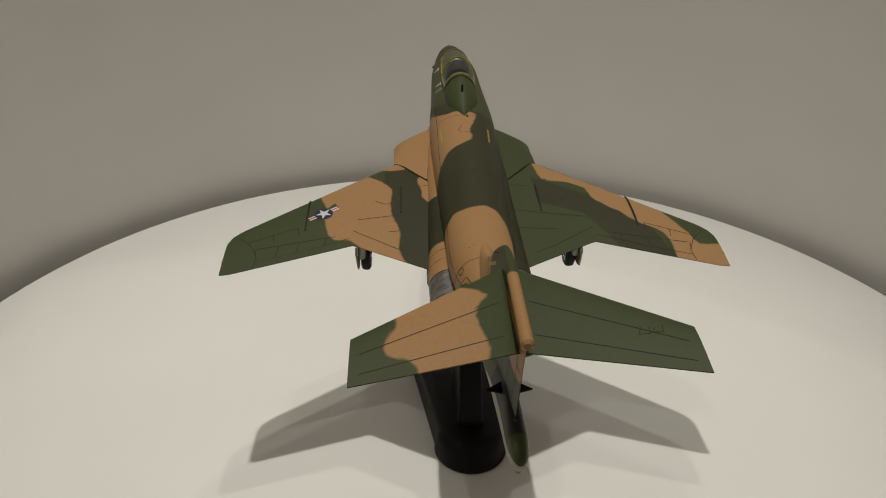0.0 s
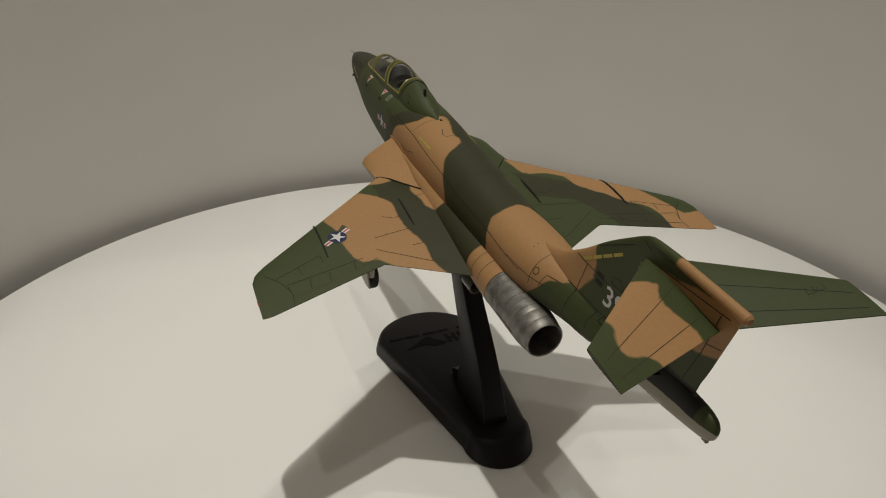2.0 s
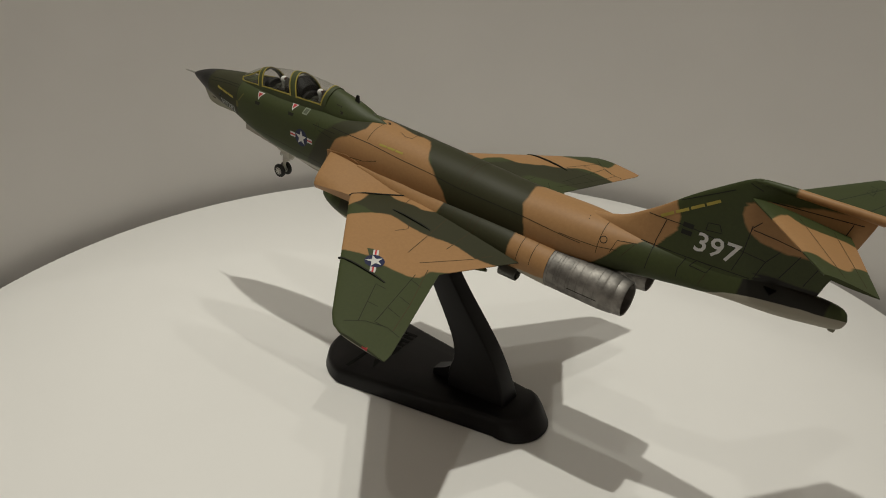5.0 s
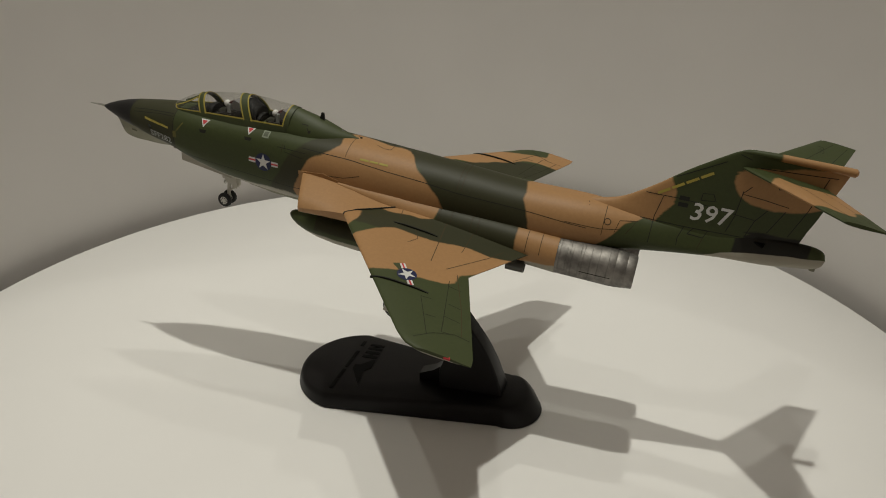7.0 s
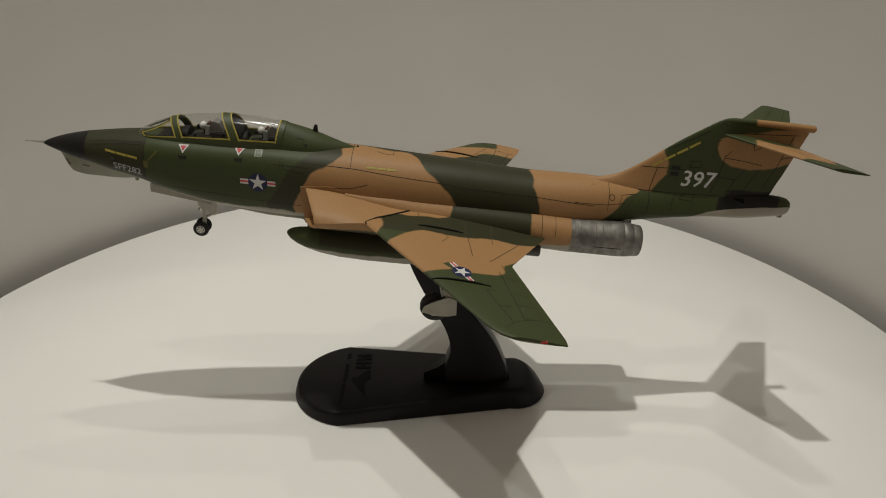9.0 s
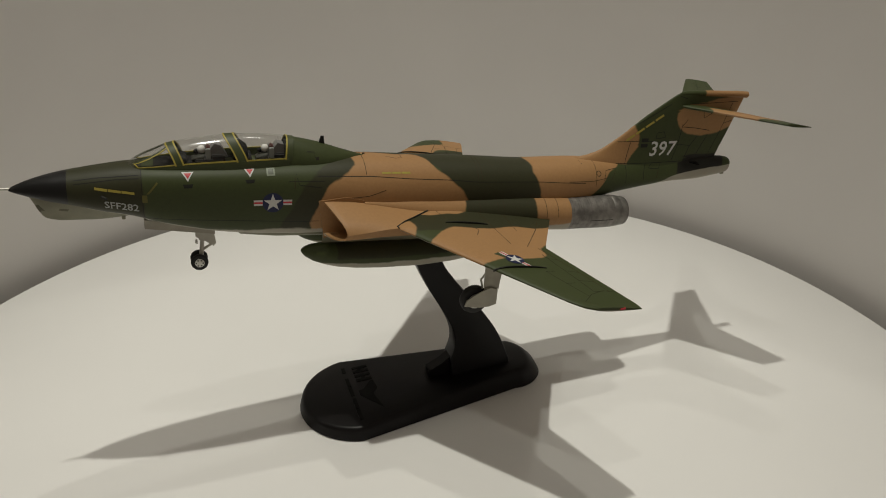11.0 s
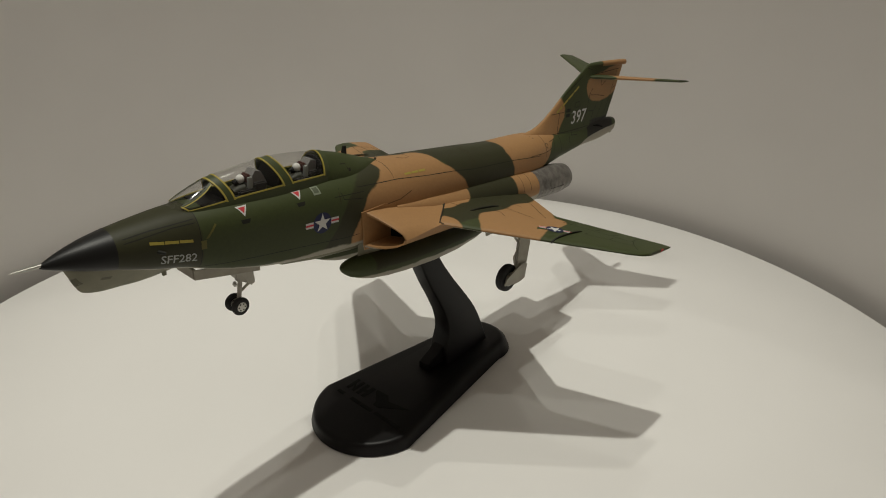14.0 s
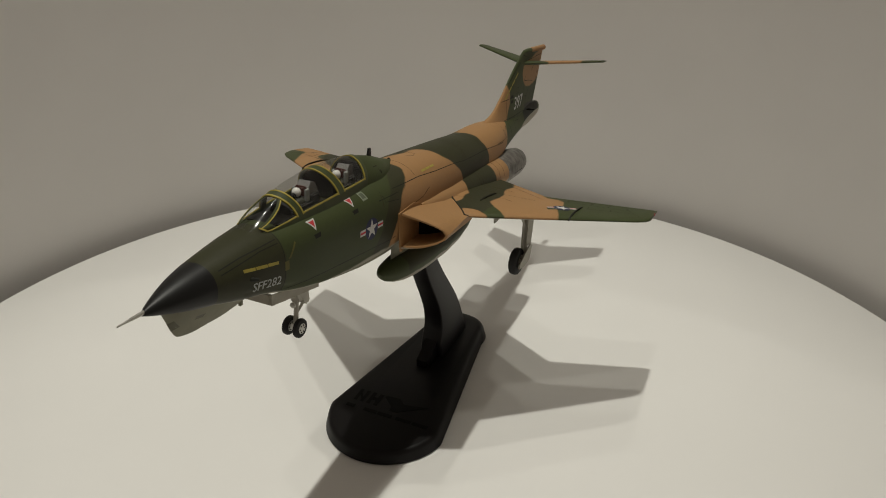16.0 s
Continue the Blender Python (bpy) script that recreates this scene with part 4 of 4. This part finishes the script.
def build_markings(f):
    t = skin(f)
    left = (0, -1, 0)
    A, U = (-1, 0, 0), (0, 0, 1)
    roundel(t, (61.6, 12, -1.0), A, (0, -0.1, 1), 3.5, f)
    for x, z in ((88.6, 8.05), (68.8, 9.0)):
        up = (0, -0.7, 1)
        tri = decal("warning_triangle", [(-1.9, 1.6), (1.9, 1.6), (0, -1.9)], t, (x, 8.4, z), A, up, WHITE, f, 0.1, label="white and red warning triangle")
        decal("triangle_middle", [(-1.15, 1.1), (1.15, 1.1), (0, -0.9)], t, (x, 8.4, z), A, up, RED, tri, 0.16)
        decal("dark_stencil", [(-1.6, 0.6), (1.6, 0.6), (1.2, -0.6), (-1.2, -0.6)], t, (x, 10, z - 2.9), A, up, LINEGREEN, f, 0.08)
    decal("grey_stencil", rect(-1.4, 1.4, -1.5, 1.5), t, (61.9, 7.6, 8.4), A, (0, -0.6, 1), GREYGREEN, f, 0.1)
    decal("stencil_middle", rect(-0.9, 0.9, -0.9, 1.1), t, (61.9, 7.6, 8.4), A, (0, -0.6, 1), STENCILGREY, f, 0.14)
    for k in range(3):
        decal("yellow_strip", rect(0.1, 3.9, -0.42, 0.42), t, (117.0 - 4.0 * k, 9, 4.7 - 0.5 * k), (-1, 0, -0.14), U, YELLOW, f, 0.1)
    for k in range(3):
        for s in (1, -1):
            decal("yellow_strip", rect(0.1, 3.4, -0.4, 0.4), t, ((23.2 if s > 0 else 9.6 + 7.2) - (3.7 if s > 0 else 3.6) * k, s * (9.5 if s > 0 else 8.2), 7.5 if s > 0 else 8.7), A if s > 0 else (1, 0, 0), (0, -0.9 * s, 1), YELLOW, f, 0.1)
    decal("yellow_stencil", [(-0.5, -0.5), (0.4, -0.4), (3.2, 3.0), (2.8, 3.4)], t, (101.0, 10, 3.4), A, U, OCHRE, f, 0.08)
    decal("yellow_stencil", rect(-0.9, 0.7, -3.0, -0.4), t, (102.0, 10, 3.0), A, U, OCHRE, f, 0.08)
    lettering("code_letters", "SFF282", 3.6, t, (114.4, 10, -1.9), (-1, 0, -0.13), (0, 0, 1), GREYMARK, f)
    part("nose_probe", tube((115.0, 8.0, 2.0), (113.4, 9.4, 1.6), 0.55, 0.4), LINEGREEN, f)
    part("drain_mast", box(110.2, 109, -0.4, 0.4, -9.6, -7.4, 0.15), GREYBELLY, f)
    # panel joints
    for x, a, b in ((102.8, -80, 118), (28.8, -60, 47), (-14.4, -100, 60), (-16.0, -100, 60), (-66.4, -60, 84), (54, 48, 64)):
        hoop("panel_line", x, a, b, t, 0.2, FAINT if x < 90 else LINEGREEN, f, 0.05)
    S = lambda *pts: [(x, 0, z) for x, z in pts]
    for pts in (S((123, 6.6), (116, 7.6), (103.5, 8.6)), S((123, 5.6), (110, 7.4), (103.5, 7.7)), S((102.6, -6.0), (88, -6.6), (50, -8.6)), S((56, 6.2), (44, 6.0)), S((53.5, 8.4), (52.5, 5.0), (45, 4.0)),
                S((46, 7.6), (27, 6.9), (12.5, 5.5), (-2, 4.5), (-14.4, 3.2), (-41.6, 2.0), (-61, 0.6)), S((41, -0.5), (28, 0.4), (22, 2.2)), S((52, -8.5), (46, -8.4)), S((-53.5, 1.5), (-65.6, 1.1), (-72.4, 1.7)), S((-70.5, 0.6), (-71.5, 4.4), (-77.2, 4.8), (-78.3, 6.2)), S((-74.2, 0.6), (-76.7, 4.4)), S((-99, 3.0), (-98, -0.6))):
        ribbon("panel_line", pts, t, left, 0.2, FAINT if pts[0][0] < 45 else LINEGREEN, f, 0.05)
    # round access cover and small dark fittings on the spine
    outer, inner = ring_outline(1.2, 20), ring_outline(0.95, 20)
    decal("access_cover", [[inner[k], outer[k], outer[(k + 1) % 20], inner[(k + 1) % 20]] for k in range(20)], t, (-67.6, 8, 4.0), A, (0, -0.7, 1), LINE, f, 0.06)
    down = (0, 0, -1)
    for pts in (((20, 1.5), (16.5, 3.0), (14, 2.4), (14, -2.0), (16, -4)), ((-60, 3), (-60.5, 5)),):
        ribbon("panel_line", [(x, y, 0) for x, y in pts], t, down, 0.22, LINE, f, 0.05)
    part("spine_drain", lathe([(0, 0.5), (0.4, 0.45), (0.5, 0.1)], (27.5, -1.0, 11.3), (0, 0, 1), 12), LINE, f)
    for y, x in ((1.6, -57), (-1.2, -55.5)):
        part("spine_rivet", lathe([(0, 0.45), (0.25, 0.4), (0.35, 0.1)], (x, y, 7.2), (0, 0, 1), 12), LINE, f)


def wheel(name, x, y, z, r, w, parent, out):
    """A tyre with its metal rim and hub."""
    t = part(name, lathe([(-w * 0.45, r * 0.55), (-w * 0.5, r * 0.78), (-w * 0.36, r * 0.95), (-w * 0.15, r), (w * 0.15, r), (w * 0.36, r * 0.95), (w * 0.5, r * 0.78), (w * 0.45, r * 0.55)], (x, y, z), (0, 1, 0), 32), RUBBER, parent, "black rubber tyre")
    part("rim", lathe([(-w * 0.54, r * 0.2), (-w * 0.5, r * 0.54), (w * 0.5, r * 0.54), (w * 0.54, r * 0.2)], (x, y, z), (0, 1, 0), 24), SILVER, t, "bare metal rim")
    for k in range(6):
        a = math.pi * k / 3
        part("rim_hole", lathe([(-w * 0.56, r * 0.09), (w * 0.56, r * 0.09)], (x + r * 0.38 * math.cos(a), y, z + r * 0.38 * math.sin(a)), (0, 1, 0), 8), LINE, t)
    return t


def build_gear(ac):
    ng = part("nose_leg", join(tube((85.4, 0, -26.0), (84.2, 0, -12), 0.75), tube((84.6, 0, -18.5), (81.4, 0, -20.5), 0.45), tube((81.4, 0, -20.5), (84.8, 0, -22.8), 0.45), tube((85.4, -2.9, -26.2), (85.4, 2.9, -26.2), 0.45),
                               box(82.6, 86.0, -1.4, 1.4, -19.0, -13.0, 0.4), box(80.6, 83.4, -1.0, 1.0, -19.8, -17.6, 0.3), box(85.2, 87.0, -1.7, 1.7, -17.4, -14.6, 0.3)), LIGHTGREY, ac, "pale grey nose gear leg")
    part("gear_housing", loft([[(x + a, y * 1.5, z) for a, y in ((0, 1), (w, 1), (w, -1), (0, -1))] for z, x, w in ((-13.0, 81.2, 4.6), (-16.0, 80.8, 4.2), (-19.6, 80.2, 2.6), (-20.4, 80.6, 1.8))]), LIGHTGREY, ng, smooth=False)
    part("scissor_link", join(tube((83.2, -0.8, -14), (81, -0.8, -21), 0.3), tube((83.2, 0.8, -14), (81, 0.8, -21), 0.3)), LIGHTGREY, ng)
    part("taxi_lamp", lathe([(0, 0.9), (0.5, 0.9), (0.9, 0.4)], (86.4, 0, -19.5), (1, 0, 0), 14), SILVER, ng)
    for s in (1, -1):
        wheel("nose_wheel", 86.1, s * 1.9, -26.8, 3.0, 1.8, ac, s)
        part("nose_gear_door", plate([(103, -8.2), (80.6, -12.0), (80.6, -14.6), (103, -11.4)], 0.5, lambda u, v, q: (u, s * (4.6 + q), v)), GREYDOOR, ac, smooth=False)
        # main gear
        leg = part("main_leg", join(tube((-9.6, s * 39.6, -28.6), (-10.6, s * 39.0, -10), 1.3), tube((-9.4, s * 40.0, -28.6), (-4.0, s * 40.0, -29.4), 0.8), tube((-4.0, s * 40.4, -29.4), (-4.0, s * 37.4, -29.4), 0.7), tube((-10, s * 39.4, -18), (-3.0, s * 39, -10.5), 0.45)), LIGHTGREY, ac, "pale grey main gear leg")
        part("torque_link", join(tube((-8.4, s * 39.6, -19.5), (-6.6, s * 39.6, -22), 0.35), tube((-6.6, s * 39.6, -22), (-7.6, s * 39.8, -25.5), 0.35)), LIGHTGREY, leg)
        wheel("main_wheel", -5.4, s * 38.3, -30.5, 5.3, 3.6, ac, s)
        door = [(-0.9, -31.7), (-1.6, -29.1), (-5.6, -26.4), (-9.7, -24.4), (-12.6, -25.4), (-13.0, -31.6), (-10.5, -32.5), (-7.2, -32.7)]
        dr = part("main_gear_door", plate(door, 0.5, lambda u, v, q: (u, s * (41.3 + q + 0.10 * (v + 26)), v)), GREYDOOR, ac, "pale grey gear door", smooth=False)
        part("leg_cover", plate([(-7.4, -24.2), (-13.2, -25.6), (-14.3, -10.8), (-7.0, -10.4)], 0.4, lambda u, v, q: (u, s * (40.7 + q), v)), GREYDOOR, dr, smooth=False)
        part("leg_door", plate([(-1, -10.6), (-8, -11.2), (-9.5, -15.5), (-2, -15.8)], 0.4, lambda u, v, q: (u, s * (29 + q), v)), GREYDOOR, ac, smooth=False)
        part("vent_pipe", lathe([(0, 2.5), (6.4, 2.5), (6.6, 2.2), (6.2, 1.9), (1, 1.7)], (-36.5, s * 14.0, -17.2), (-1, 0, 0), 24), INSIDE_GREY, ac)
    part("nose_gear_door", box(103.2, 102.2, -4.6, 4.6, -11.4, -8.2, 0.2), GREYDOOR, ac, smooth=False)
    part("belly_fairing", loft([oval(x, 0, -13.2, w, 2.0, h, n=32, power=3) for x, w, h in ((76, 1.0, 0.4), (72, 6.0, 2.6), (60, 8.0, 3.6), (44, 9.0, 4.0), (20, 9.0, 4.0), (0, 8.0, 3.4), (-30, 6.0, 2.4), (-34, 5.0, 0.6))]), GREYBELLY, ac, "grey belly fairing")


def build_aircraft():
    ac = new("model_aircraft")
    f = build_fuselage(ac)
    for s in (1, -1):
        build_wing(ac, s)
        build_engine(ac, s)
    build_tail(ac, f)
    build_cockpit(ac, f)
    build_markings(f)
    build_gear(ac)
    return tagged(ac, "twin-engine jet model in tan and green camouflage on a stand", "model aircraft")


turntable = build_setting()
stand = build_stand()
aircraft = build_aircraft()


def motions():
    times = [0.5 * k for k in range(33)]
    turn = lambda t: pose(0, 0, 0, 0, 0, TURN_START + TURN_RATE * t)
    walk(turntable, [(t, pose(0.0034, -0.0057, 0) @ turn(t)) for t in times])
    walk(stand, [(t, turn(t) @ STAND) for t in times])
    walk(aircraft, [(t, turn(t) @ MODEL) for t in times])


motions()
